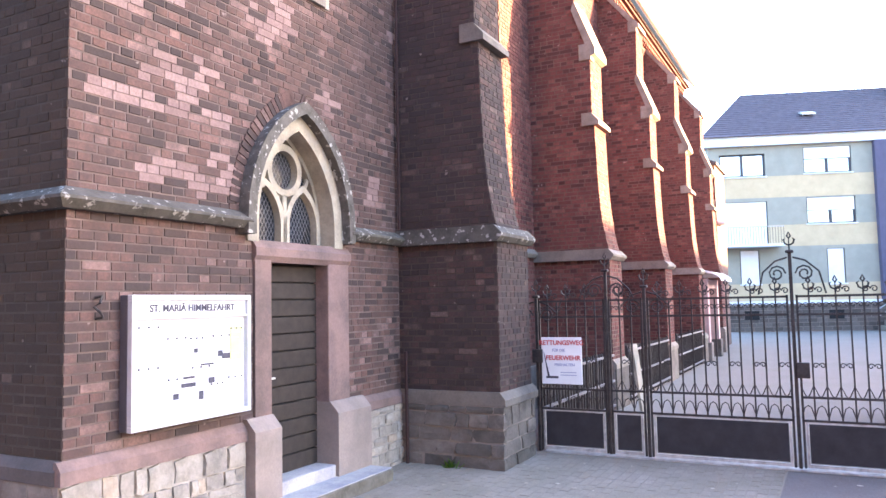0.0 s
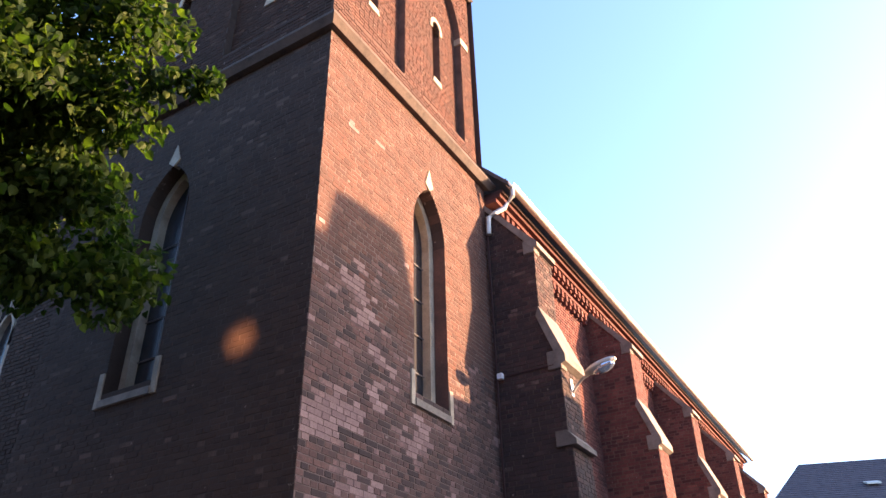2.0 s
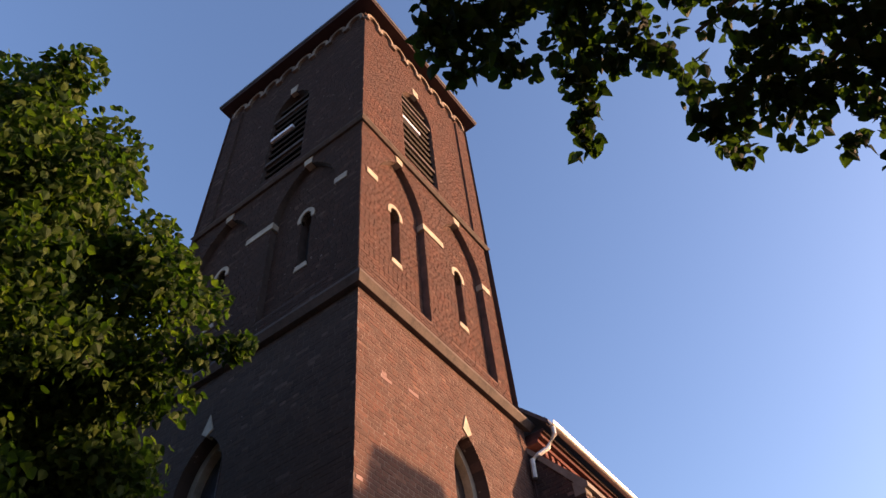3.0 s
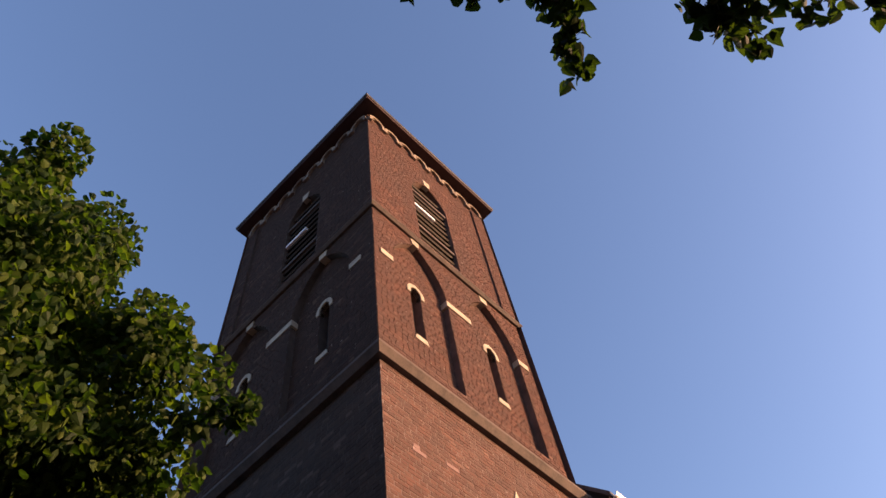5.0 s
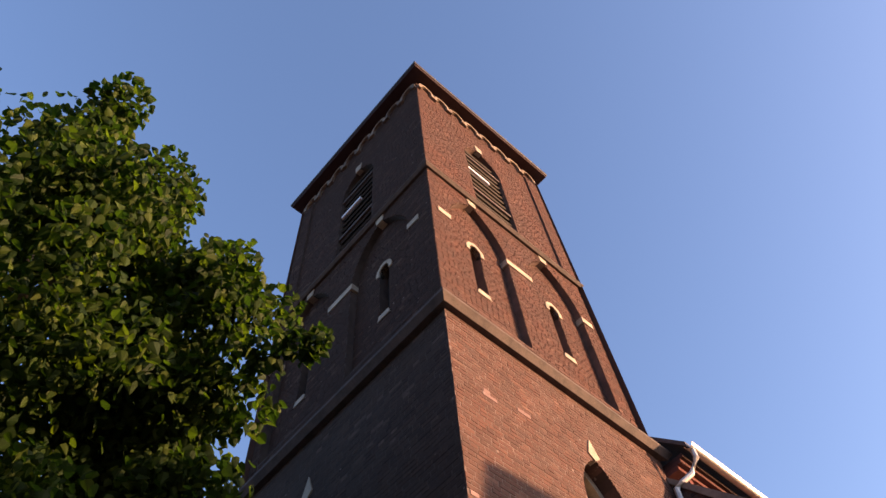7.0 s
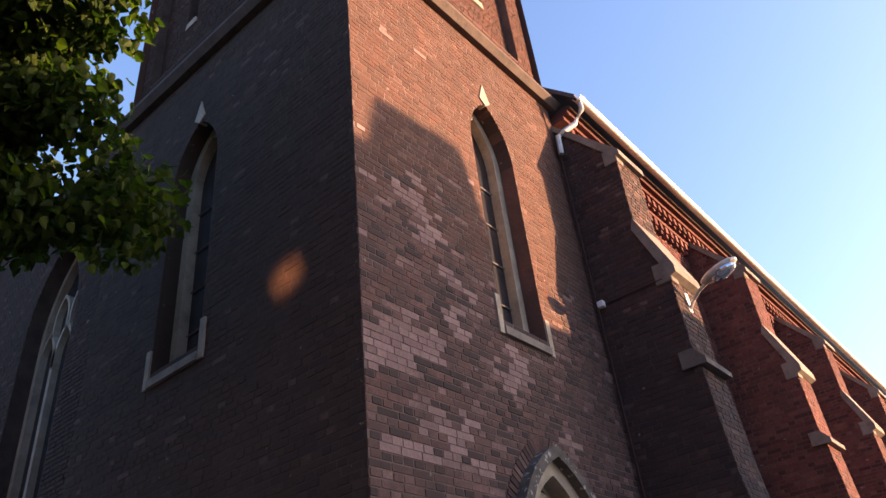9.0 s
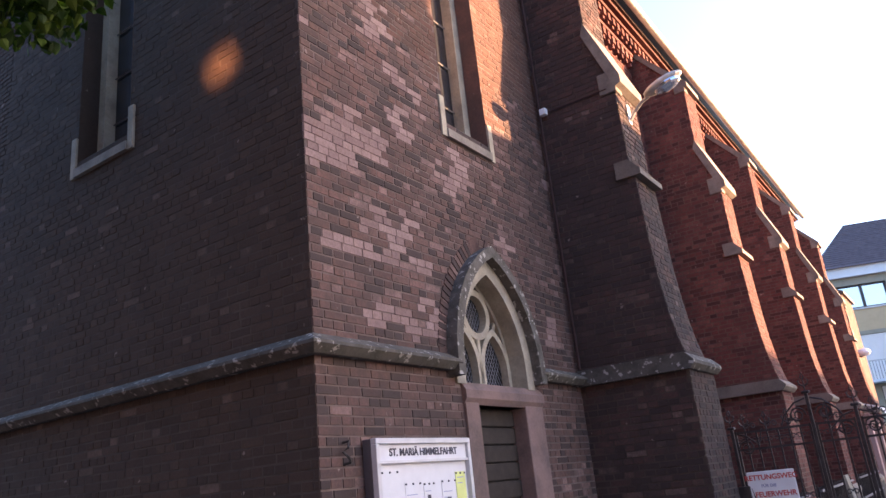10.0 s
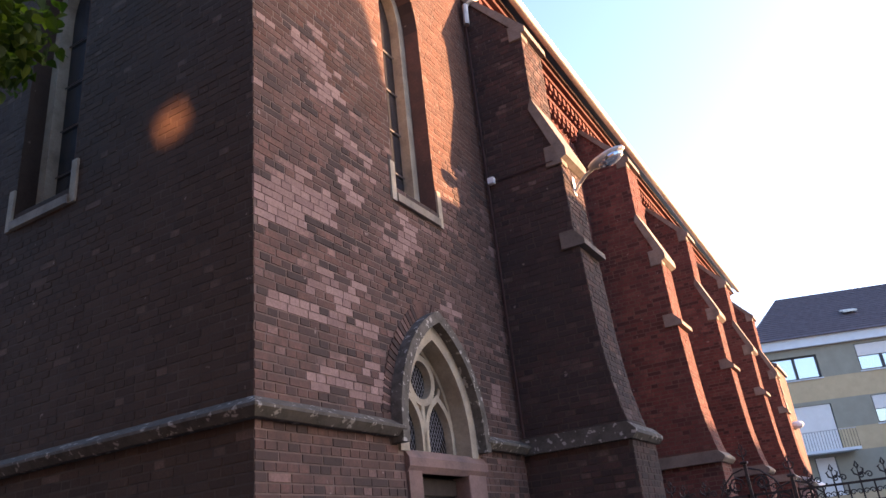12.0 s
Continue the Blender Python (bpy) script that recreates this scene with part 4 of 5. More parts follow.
part("eaves_soffit", boxed(NX, 0.36, Y0 + 0.1, Y1 + 0.2, 10.612, 10.68), M_EAVE, nave)
y = Y0 + 0.3
while y < Y1:
    bm = bmesh.new()
    tube(bm, [(0.16, y, 11.08), (0.36, y, 10.94), (0.36, y, 11.06)], 0.012, 4)
    part("snow_hook", bm, M_IRON, nave)
    y += 1.15
bm = bmesh.new()
tube(bm, [(0.53, Y0 + 0.18, 10.70), (0.53, Y0 + 0.18, 10.50), (0.36, Y0 + 0.13, 10.24), (0.20, Y0 - 0.02, 10.08), (0.11, Y0 - 0.09, 9.98), (0.10, Y0 - 0.10, 9.6)], 0.05, 8)
part("rainwater_elbow", bm, M_ZINC, nave, "pale swan-neck rainwater pipe")
bm = bmesh.new()
tube(bm, [(0.06, W - 0.07, 9.6), (0.06, W - 0.07, 3.12)], 0.022, 6)
tube(bm, [(0.14, W - 0.09, 1.55), (0.14, W - 0.09, G)], 0.025, 6)
part("rain_pipe", bm, M_EAVE, nave, "thin red-brown pipe in the wall corner")

# ---- west wall beside the tower ----
aisle = thing("church_aisle", "dark brick church aisle front beside the tower", "church")
AY = 0.6
gw = Arch(-8.35, 0.95, 3.6, 8.6, 10.4)
bm = bmesh.new()
panel(bm, rect_outline(-15.5, -D + 0.02, G, 12.0), [gw.closed()], on_y(AY), 0.5)
part("wall", bm, M_MORTAR_DARK, aisle)
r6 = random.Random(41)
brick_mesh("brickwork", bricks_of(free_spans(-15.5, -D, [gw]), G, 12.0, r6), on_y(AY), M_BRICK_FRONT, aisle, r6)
gl = part("tracery_window", fan(bmesh.new(), gw.closed(), on_y(AY), -0.42), M_GLASS, aisle, "tall pointed window with branching stone tracery")
GY = on_y(AY + 0.40)
part("frame", arch_band(bmesh.new(), gw, -0.12, 0.0, GY, -0.04, 0.12), M_CREAM, gl)
for c in (gw.c - 0.31, gw.c + 0.31):
    bm = bmesh.new()
    prism(bm, [(c - 0.05, 3.6), (c + 0.05, 3.6), (c + 0.05, 8.4), (c - 0.05, 8.4)], GY, 0.1, -0.04)
    part("mullion", bm, M_CREAM, gl)
for c in (gw.c - 0.62, gw.c, gw.c + 0.62):
    part("light_arch", arch_band(bmesh.new(), Arch(c, 0.25, 8.0, 8.2, 8.75), 0.0, 0.07, GY, -0.04, 0.1), M_CREAM, gl)
for c in (gw.c - 0.3, gw.c + 0.3):
    part("light_arch", arch_band(bmesh.new(), Arch(c, 0.22, 8.7, 9.0, 9.45), 0.0, 0.06, GY, -0.04, 0.1), M_CREAM, gl)
bm = bmesh.new()
prism(bm, [(gw.c - 0.13, gw.apex + 0.04), (gw.c, gw.apex - 0.05), (gw.c + 0.13, gw.apex + 0.04), (gw.c, gw.apex + 0.4)], on_y(AY), 0.03, -0.1)
part("apex_stone", bm, M_CREAM, gl)

# ---- notice board ----
M_CASE_SIDE = plain_material("dull_grey_sheet_metal", (0.085, 0.08, 0.092), 0.6, 0.2, 0.15, 6, 0.1)
board = thing("notice_board", "white-framed glazed parish notice board with pinned papers", "notice board", (0.0, 1.14, 1.2))
BY0, BY1, BZ0, BZ1 = 0.47, 1.81, 1.20, 2.27


def child(name, bm, material, parent, label="", kind=""):
    """A part made in world measures under a thing that stands elsewhere."""
    ob = part(name, bm, material, parent, label, kind)
    base = parent if parent.parent is None else parent.parent
    ob.matrix_parent_inverse = Matrix.Translation(base.location).inverted()
    if parent.parent is not None:
        ob.matrix_parent_inverse = Matrix.Identity(4)
    return ob


child("case", boxed(0.012, 0.10, BY0, BY1, BZ0, BZ1, 0.006), M_CASE_SIDE, board, "dull grey case side")
for a in ((0.10, 0.155, BY0, BY1, BZ0, BZ0 + 0.045), (0.10, 0.155, BY0, BY1, BZ1 - 0.045, BZ1), (0.10, 0.155, BY0, BY0 + 0.045, BZ0 + 0.045, BZ1 - 0.045), (0.10, 0.155, BY1 - 0.045, BY1, BZ0 + 0.045, BZ1 - 0.045)):
    child("frame", boxed(*a, 0.004), M_CASE, board)
child("title_panel", boxed(0.10, 0.125, BY0 + 0.045, BY1 - 0.045, BZ1 - 0.175, BZ1 - 0.045), M_PAPER, board)
child("divider", boxed(0.10, 0.145, BY0 + 0.045, BY1 - 0.045, BZ1 - 0.195, BZ1 - 0.175), M_CASE, board)
child("back_panel", boxed(0.10, 0.108, BY0 + 0.045, BY1 - 0.045, BZ0 + 0.045, BZ1 - 0.195), M_PAPER, board)
face_x = Matrix(((0, 0, 1, 0), (1, 0, 0, 0), (0, 1, 0, 0), (0, 0, 0, 1)))
t = lettering("title", "ST. MARIÄ HIMMELFAHRT", 0.084, Matrix.Translation((0.128, (BY0 + BY1) / 2, BZ1 - 0.112)) @ face_x, M_INK, board)
t.matrix_parent_inverse = Matrix.Translation(board.location).inverted()
rp = random.Random(5)
sheets = [(0.56, 1.72, 0.21, 0.30), (0.56, 1.38, 0.21, 0.31), (0.85, 1.62, 0.21, 0.30), (0.86, 1.30, 0.2, 0.28), (1.10, 1.70, 0.15, 0.21), (1.12, 1.40, 0.21, 0.26), (1.36, 1.62, 0.21, 0.30), (1.58, 1.68, 0.15, 0.3), (1.55, 1.30, 0.18, 0.24), (1.34, 1.30, 0.15, 0.2)]
for k, (y, z, w, h) in enumerate(sheets):
    sheet = child("paper_sheet", boxed(0.109, 0.111 + 0.0005 * k, y, y + w, z, z + h), M_PAPER_YEL if k == 7 else M_PAPER, board)
    for j in range(5):
        if k == 1 or rp.random() < 0.4:
            zz = z + h * (0.85 - 0.16 * j)
            child("print_line", boxed(0.112, 0.1165, y + 0.02, y + w * rp.uniform(0.55, 0.92), zz - 0.007, zz), M_BLUEINK, sheet)
    if k in (3, 4, 6):
        child("picture", boxed(0.112, 0.1165, y + w * 0.3, y + w * 0.58, z + h * 0.35, z + h * 0.53), M_INK, sheet)
    for px in (0.01, w * 0.5, w - 0.01):
        child("pin", boxed(0.111, 0.122, y + px - 0.008, y + px + 0.008, z + h - 0.02, z + h - 0.004, 0.003), M_INK, sheet)

for k in range(8):
    child("print_line", boxed(0.109, 0.1135, 0.53, 0.73 - 0.02 * (k % 3), 1.62 - 0.034 * k, 1.63 - 0.034 * k), M_BLUEINK, board)
for y, z, w, h in ((1.02, 1.56, 0.13, 0.02), (1.00, 1.49, 0.16, 0.035), (1.22, 1.66, 0.15, 0.015), (1.47, 1.70, 0.10, 0.05), (1.31, 1.50, 0.07, 0.05), (1.20, 1.37, 0.05, 0.075)):
    child("picture", boxed(0.118, 0.121, y, y + w, z, z + h), M_INK, board)

# bent iron bar in place of the house number on the wall
hook = thing("house_number_stand_in", "small rusty iron shape standing in for a house number", "hook", (0.01, 0.25, 2.18))
bm = bmesh.new()
tube(bm, [(0.0, 0, 0.07), (0.05, 0.02, 0.08), (0.06, 0.0, 0.03), (0.03, -0.03, 0.0), (0.06, 0.0, -0.04), (0.05, 0.03, -0.08), (0.0, 0.0, -0.09)], 0.012)
part("bracket", bm, M_IRON, hook)

# ---- lamp on the buttress ----
lamp = thing("street_lamp", "grey wall-mounted street lamp with glass bowl", "street lamp", (1.17, 5.15, 6.5))
part("mounting_plate", boxed(-0.03, 0.02, -0.05, 0.05, -0.16, 0.14, 0.006), M_ZINC, lamp)
bm = bmesh.new()
tube(bm, [(0.0, 0, -0.12), (0.1, -0.01, 0.0), (0.22, -0.03, 0.09), (0.34, -0.05, 0.13)], 0.024, 8)
part("arm", bm, M_ZINC, lamp)


def blob(bm, c, r, cut=None, seg=14):
    made = bmesh.ops.create_uvsphere(bm, u_segments=seg, v_segments=10, radius=1, matrix=Matrix.Translation(c) @ Matrix.Rotation(radians(-16), 4, "Y") @ Matrix.Diagonal((*r, 1)))["verts"]
    return made


bm = bmesh.new()
blob(bm, (0.56, -0.09, 0.21), (0.29, 0.13, 0.075))
part("housing", bm, M_ZINC, lamp, "pale grey cast lamp housing")
bm = bmesh.new()
blob(bm, (0.62, -0.10, 0.165), (0.19, 0.105, 0.085))
part("bowl", bm, M_CLEAR, lamp, "clear glass lamp bowl")

sensor = thing("wall_sensor", "small white box in the corner of the brickwork", "sensor", (0.12, W - 0.05, 6.78))
part("body", boxed(-0.05, 0.05, -0.05, 0.03, -0.05, 0.05, 0.008), M_WHITE, sensor)
part("cable", boxed(0.05, 0.95, 0.015, 0.03, -0.012, 0.0), M_EAVE, sensor)

# ---- iron gate ----
GYY = 6.05


def scroll(bm, x, z, r, s, y, turns=1.3, th=0.008):
    pts = []
    for k in range(15):
        a = k / 14 * turns * 2 * math.pi
        rr = r * (1 - 0.72 * k / 14)
        pts.append((x + s * (r - rr * math.cos(a)), y, z + rr * math.sin(a)))
    tube(bm, pts, th, 4)


def finial_mesh():
    bm = bmesh.new()
    tube(bm, [(0, 0, 0), (0, 0, 0.16)], [0.010, 0.006], 5)
    for s in (-1, 1):
        tube(bm, [(0, 0, 0.06), (s * 0.045, 0, 0.085), (s * 0.06, 0, 0.13), (s * 0.035, 0, 0.15)], [0.008, 0.012, 0.012, 0.004], 5)
        tube(bm, [(0, 0, 0.14), (s * 0.02, 0, 0.17), (0, 0, 0.225)], [0.008, 0.012, 0.003], 5)
        tube(bm, [(0, 0, 0.02), (0, s * 0.02, 0.05), (0, 0, 0.09)], 0.008, 4)
    me = bpy.data.meshes.new("finial")
    bm.to_mesh(me)
    bm.free()
    me.materials.append(M_IRON)
    return me


FINIAL = finial_mesh()


def bar_mesh(z0, z1):
    me = bpy.data.meshes.new("bar")
    bm = bmesh.new()
    box(bm, -0.009, 0.009, -0.009, 0.009, z0, z1)
    bm.to_mesh(me)
    bm.free()
    me.materials.append(M_IRON)
    return me


BAR = bar_mesh(0.72 - G, 2.16 - G)


def gate_leaf(name, x0, x1, label, seed):
    g = thing(name, label, "gate", (x0, GYY, G), "sections of the iron gate")
    w = x1 - x0
    def rel(*a):
        return part(*a)
    for z in (0.72, 0.985, 1.94, 2.15):
        rel("rail", boxed(0.0, w, -0.014, 0.014, z - G - 0.013, z - G + 0.013), M_IRON, g)
    for xx in (0.0, w - 0.024):
        rel("stile", boxed(xx, xx + 0.024, -0.014, 0.014, 0.03, 2.17 - G), M_IRON, g)
    rel("bottom_panel", boxed(0.07, w - 0.07, -0.006, 0.006, 0.09, 0.53), M_PANEL, g, "dark sheet-steel kick panel")
    for a in ((0.035, w - 0.035, 0.035, 0.075), (0.035, w - 0.035, 0.54, 0.565)):
        rel("panel_frame", boxed(a[0], a[1], -0.012, 0.012, a[2], a[3]), M_GALV, g, "bare metal panel edge")
    for xx in (0.036, w - 0.061):
        rel("panel_frame", boxed(xx, xx + 0.025, -0.012, 0.012, 0.075, 0.54), M_GALV, g, "bare metal panel edge")
    n = max(2, round(w / 0.135))
    for k in range(1, n):
        ob = new("bar", BAR)
        ob.parent, ob.location = g, (k * w / n, 0, 0)
        if k % 2:
            f = new("finial", FINIAL)
            f.parent, f.location = g, (k * w / n, 0, 2.16 - G)
    for k in range(n):
        xm = (k + 0.5) * w / n
        h = w / n / 2
        bm = bmesh.new()
        tube(bm, [(xm - h, 0, 0.60), (xm - h * 0.5, 0, 0.72), (xm, 0, 0.745), (xm + h * 0.5, 0, 0.72), (xm + h, 0, 0.60)], 0.006, 4)
        rel("lower_bow", bm, M_IRON, g)
        bm = bmesh.new()
        tube(bm, [(xm - h, 0, 0.97), (xm - h * 0.3, 0, 0.86), (xm, 0, 0.84), (xm + h * 0.3, 0, 0.86), (xm + h, 0, 0.97)], 0.006, 4)
        rel("upper_bow", bm, M_IRON, g)
        bm = bmesh.new()
        for s in (-1, 1):
            scroll(bm, xm, 1.895, 0.035, s, 0.0, 1.1, 0.006)
        rel("upper_scroll", bm, M_IRON, g)
        if k % 2:
            bm = bmesh.new()
            for s in (-1, 1):
                scroll(bm, xm, 2.07, 0.04, s, 0.0, 1.2, 0.007)
            rel("crest_scroll", bm, M_IRON, g)
            bm = bmesh.new()
            for s in (-1, 1):
                scroll(bm, xm, 1.2, 0.035, s, 0.0, 1.1, 0.006)
            rel("mid_scroll", bm, M_IRON, g)
    return g


def gate_post(x, top, seed):
    p = thing("gate_post", "square black iron gate post with scrolled crest", "gate post", (x, GYY, G), "posts of the iron gate")
    part("shaft", boxed(-0.019, 0.019, -0.019, 0.019, 0, top - G, 0.004), M_IRON, p)
    part("cap", boxed(-0.045, 0.045, -0.045, 0.045, top - G, top - G + 0.035, 0.01), M_IRON, p)
    f = new("finial", FINIAL)
    f.parent, f.location = p, (0, 0, top - G + 0.03)
    for s in (-1, 1):
        bm = bmesh.new()
        tube(bm, [(s * 0.03, 0, top - G - 0.05), (s * 0.16, 0, top - G - 0.09), (s * 0.30, 0, top - G - 0.22), (s * 0.36, 0, 2.18 - G)], 0.011, 5)
        scroll(bm, s * 0.05, top - G - 0.24, 0.10, s, 0.0, 1.6, 0.010)
        part("crest_scroll", bm, M_IRON, p)
    return p


gate_leaf("gate_section", 1.44, 2.35, "fixed black wrought-iron gate section beside the buttress", 1)
gate_leaf("gate_wicket", 2.40, 2.84, "narrow black wrought-iron wicket gate", 2)
gate_leaf("gate_leaf", 2.90, 4.54, "closed black wrought-iron gate leaf with finials", 3)
gate_leaf("gate_leaf", 4.62, 6.28, "closed black wrought-iron gate leaf with finials", 4)
gate_leaf("gate_wicket", 6.35, 6.78, "narrow black wrought-iron wicket gate", 5)
gate_leaf("gate_section", 6.84, 8.9, "fixed black wrought-iron gate section beside the pink house", 6)
for x, top in ((1.41, 2.2), (2.375, 2.52), (2.87, 2.3), (4.58, 2.66), (6.315, 2.52), (6.81, 2.4)):
    gate_post(x, top, 1)
lock = thing("gate_lock", "dark iron lock box on the gate", "lock", (1.43, GYY - 0.03, 1.42))
part("body", boxed(-0.07, 0.07, -0.05, 0.0, -0.09, 0.09, 0.006), M_IRON, lock)
lock2 = thing("gate_lock", "dark iron lock box on the gate", "lock", (4.66, GYY - 0.03, 1.30))
part("body", boxed(-0.07, 0.07, -0.05, 0.0, -0.09, 0.09, 0.006), M_IRON, lock2)
kerb = thing("gate_track", "pale worn metal threshold under the gate", "threshold", (0, GYY, G), kind="structure")
part("strip", boxed(1.50, 8.9, -0.08, 0.06, 0.0, 0.025, 0.004), M_GALV, kerb)

sign = thing("gate_sign", "white sign with red lettering on the gate", "sign", (1.76, GYY - 0.03, 1.36))
part("plate", boxed(-0.28, 0.28, -0.012, 0.0, -0.31, 0.31, 0.008), M_WHITE, sign)
face_y = Matrix(((1, 0, 0, 0), (0, 0, -1, 0), (0, 1, 0, 0), (0, 0, 0, 1)))
lettering("writing", "RETTUNGSWEG", 0.085, Matrix.Translation((0, -0.014, 0.235)) @ face_y, M_REDINK, sign)
lettering("writing", "FÜR DIE", 0.05, Matrix.Translation((-0.04, -0.014, 0.135)) @ face_y, M_BLUEINK, sign)
lettering("writing", "FEUERWEHR", 0.085, Matrix.Translation((0.02, -0.014, 0.035)) @ face_y, M_REDINK, sign)
lettering("writing", "FREIHALTEN", 0.05, Matrix.Translation((0.04, -0.014, -0.055)) @ face_y, M_BLUEINK, sign)
for k in range(2):
    part("small_print", boxed(-0.02, 0.2, -0.0145, -0.013, -0.16 - 0.035 * k, -0.15 - 0.035 * k), M_BLUEINK, sign)
bm = bmesh.new()
box(bm, -0.22, -0.05, -0.0145, -0.012, -0.235, -0.205)
prism(bm, [(-0.20, -0.205), (-0.17, -0.205), (-0.245, 0.12), (-0.25, 0.12)], lambda p, q, a: (p, a, q), -0.0145, -0.012)
part("fire_engine_symbol", bm, M_INK, sign)

# side porch and end pier of the nave
porch = thing("side_porch", "small pink rendered side porch under a white canopy", "porch", (0, W + 3 * BAY + 0.9, G))
M_PORCH = stone_material("dusty_pink_render", [(0, (0.50, 0.33, 0.31)), (1, (0.54, 0.37, 0.34))], (0.34, 0.23, 0.21), 0.5, 1.4)
for y0 in (0.0, 2.2):
    part("pilaster", boxed(0.3, 1.52, y0, y0 + 0.34, 0.6, 2.62, 0.012), M_PORCH, porch, "pink rendered pilaster")
    part("pilaster_base", boxed(0.28, 1.58, y0 - 0.05, y0 + 0.39, -0.02, 0.6, 0.02), M_RUBBLE_DARK, porch)
part("door_leaf", boxed(0.5, 0.56, 0.34, 2.2, 0.0, 2.3), M_DOOR, porch, "dark brown double door")
part("lintel", boxed(0.3, 1.50, 0.34, 2.2, 2.32, 2.60), M_PORCH, porch)
bm = bmesh.new()
arcs = [(0.9 + 1.05 * math.cos(a), 2.60 + 0.34 * math.sin(a)) for a in np.linspace(0, math.pi * 0.62, 9)]
prism(bm, arcs + [(x, z - 0.05) for x, z in arcs[::-1]], lambda p, q, a: (p, a, q), -0.15, 2.7)
part("canopy", bm, M_WHITE, porch, "curved white sheet canopy")
pier = thing("end_pier", "red brick end wall of the church with stone quoins", "church wing", (0, 28.0, G))
part("core", boxed(-6.0, 1.05, 0.0, 3.0, -0.1, 7.4), M_MORTAR_UP, pier)
rq = random.Random(55)
brick_mesh("brickwork", bricks_of(free_spans(-0.3, 1.05, []), 0.05, 7.4, rq), on_y(0.0), M_BRICK_RED, pier, rq)
for k in range(13):
    part("quoin", boxed(0.65 + 0.18 * (k % 2), 1.08, -0.03, 0.34 - 0.1 * (k % 2), 0.1 + 0.56 * k, 0.38 + 0.56 * k, 0.01), M_GREY, pier)
bm = bmesh.new()
prism(bm, [(-6.0, 7.402), (1.15, 7.402), (1.15, 7.5), (-6.0, 10.2)], lambda p, q, a: (p, a, q), -0.1, 3.1)
part("roof", bm, M_SLATE, pier)
glim = thing("wall_lamp", "small white globe lamp on the end wall", "lamp", (1.27, 27.85, 5.2))
bm = bmesh.new()
bmesh.ops.create_uvsphere(bm, u_segments=12, v_segments=8, radius=0.2, matrix=Matrix.Diagonal((1.2, 1, 0.75, 1)))
part("globe", bm, M_WHITE, glim, "white glass globe")
bm = bmesh.new()
tube(bm, [(-0.22, 0.2, -0.1), (-0.1, 0.05, -0.15), (0.0, 0.0, -0.1)], 0.03, 6)
part("bracket", bm, M_IRON, glim)

# fence and clutter behind the gate
for y, ln in ((6.1, 3.6), (W + BAY + 0.95, 4.05), (W + 2 * BAY + 0.95, 4.05)):
    fence = thing("low_fence", "low dark iron fence with sheet backing by the nave", "fence", (1.46, y, G), "low fences by the nave")
    for z in (0.12, 0.55, 1.0):
        part("rail", boxed(0.0, 0.04, 0, ln, z, z + 0.035), M_LEAD, fence, "worn grey rail")
    part("backing_sheet", boxed(-0.03, -0.018, 0, ln, 0.06, 1.08), M_PANEL, fence, "dark sheet-metal backing")
    me = bar_mesh(0.05, 1.1)
    for k in range(int(ln / 0.13)):
        ob = new("bar", me)
        ob.parent, ob.location = fence, (-0.005, 0.05 + k * 0.13, 0)
    for k in (0.02, ln / 2, ln - 0.02):
        part("post", boxed(-0.07, -0.03, k - 0.02, k + 0.02, 0.0, 1.12), M_IRON, fence)
plank = thing("leaning_board", "pale board leaning on the buttress", "board", (2.55, 7.4, G))
bm = bmesh.new()
prism(bm, [(-0.02, 0.0), (0.02, 0.0), (-0.14, 1.35), (-0.18, 1.35)], lambda p, q, a: (p, a, q), -0.14, 0.14)
part("panel", bm, M_CREAM, plank)

# ---- apartment house across the yard ----
flats = thing("apartment_house", "striped grey and beige three-storey apartment house", "house", (-1, 42, G))
flats.rotation_euler = (0, 0, radians(20))
M_STRIPE_G = plain_material("grey_green_render", (0.29, 0.28, 0.225), 0.9, 0, 0.08, 2, 0.1)
M_STRIPE_B = plain_material("beige_render", (0.51, 0.39, 0.245), 0.9, 0, 0.08, 2, 0.1)
M_BAY = plain_material("slate_blue_render", (0.085, 0.08, 0.125), 0.85, 0, 0.1, 2, 0.1)
M_FASCIA = plain_material("pale_blue_white_fascia", (0.62, 0.68, 0.72), 0.7, 0, 0.06, 2, 0)
M_TILE = plain_material("dark_roof_tile", (0.085, 0.07, 0.085), 0.7, 0, 0.25, 3, 0.5)
M_SHUTTER = plain_material("white_roller_shutter", (0.70, 0.69, 0.67), 0.7, 0, 0.05, 3, 0)
M_FRAME_DK = plain_material("dark_window_frame", (0.06, 0.055, 0.06), 0.6, 0, 0.1, 5, 0)
FL = 26.0
bands = [(1.9, 2.9, M_STRIPE_B), (2.9, 5.04, M_STRIPE_G), (5.04, 6.28, M_STRIPE_B), (6.28, 7.89, M_STRIPE_G), (7.89, 9.15, M_STRIPE_B), (9.15, 10.95, M_STRIPE_G)]
win_specs = [(0.61, 3.17, 9.17, 10.5, 0), (5.29, 7.91, 9.24, 10.75, 1), (5.32, 7.99, 6.31, 7.83, 2), (13.4, 14.6, 9.7, 10.6, 0), (13.4, 14.6, 6.8, 7.7, 0), (16.5, 19.0, 9.24, 10.75, 1), (16.5, 19.0, 6.31, 7.83, 1),
             (0.64, 3.17, 5.15, 7.68, 3), (1.5, 2.6, 2.9, 4.85, 3), (6.28, 7.25, 2.86, 4.85, 3)]
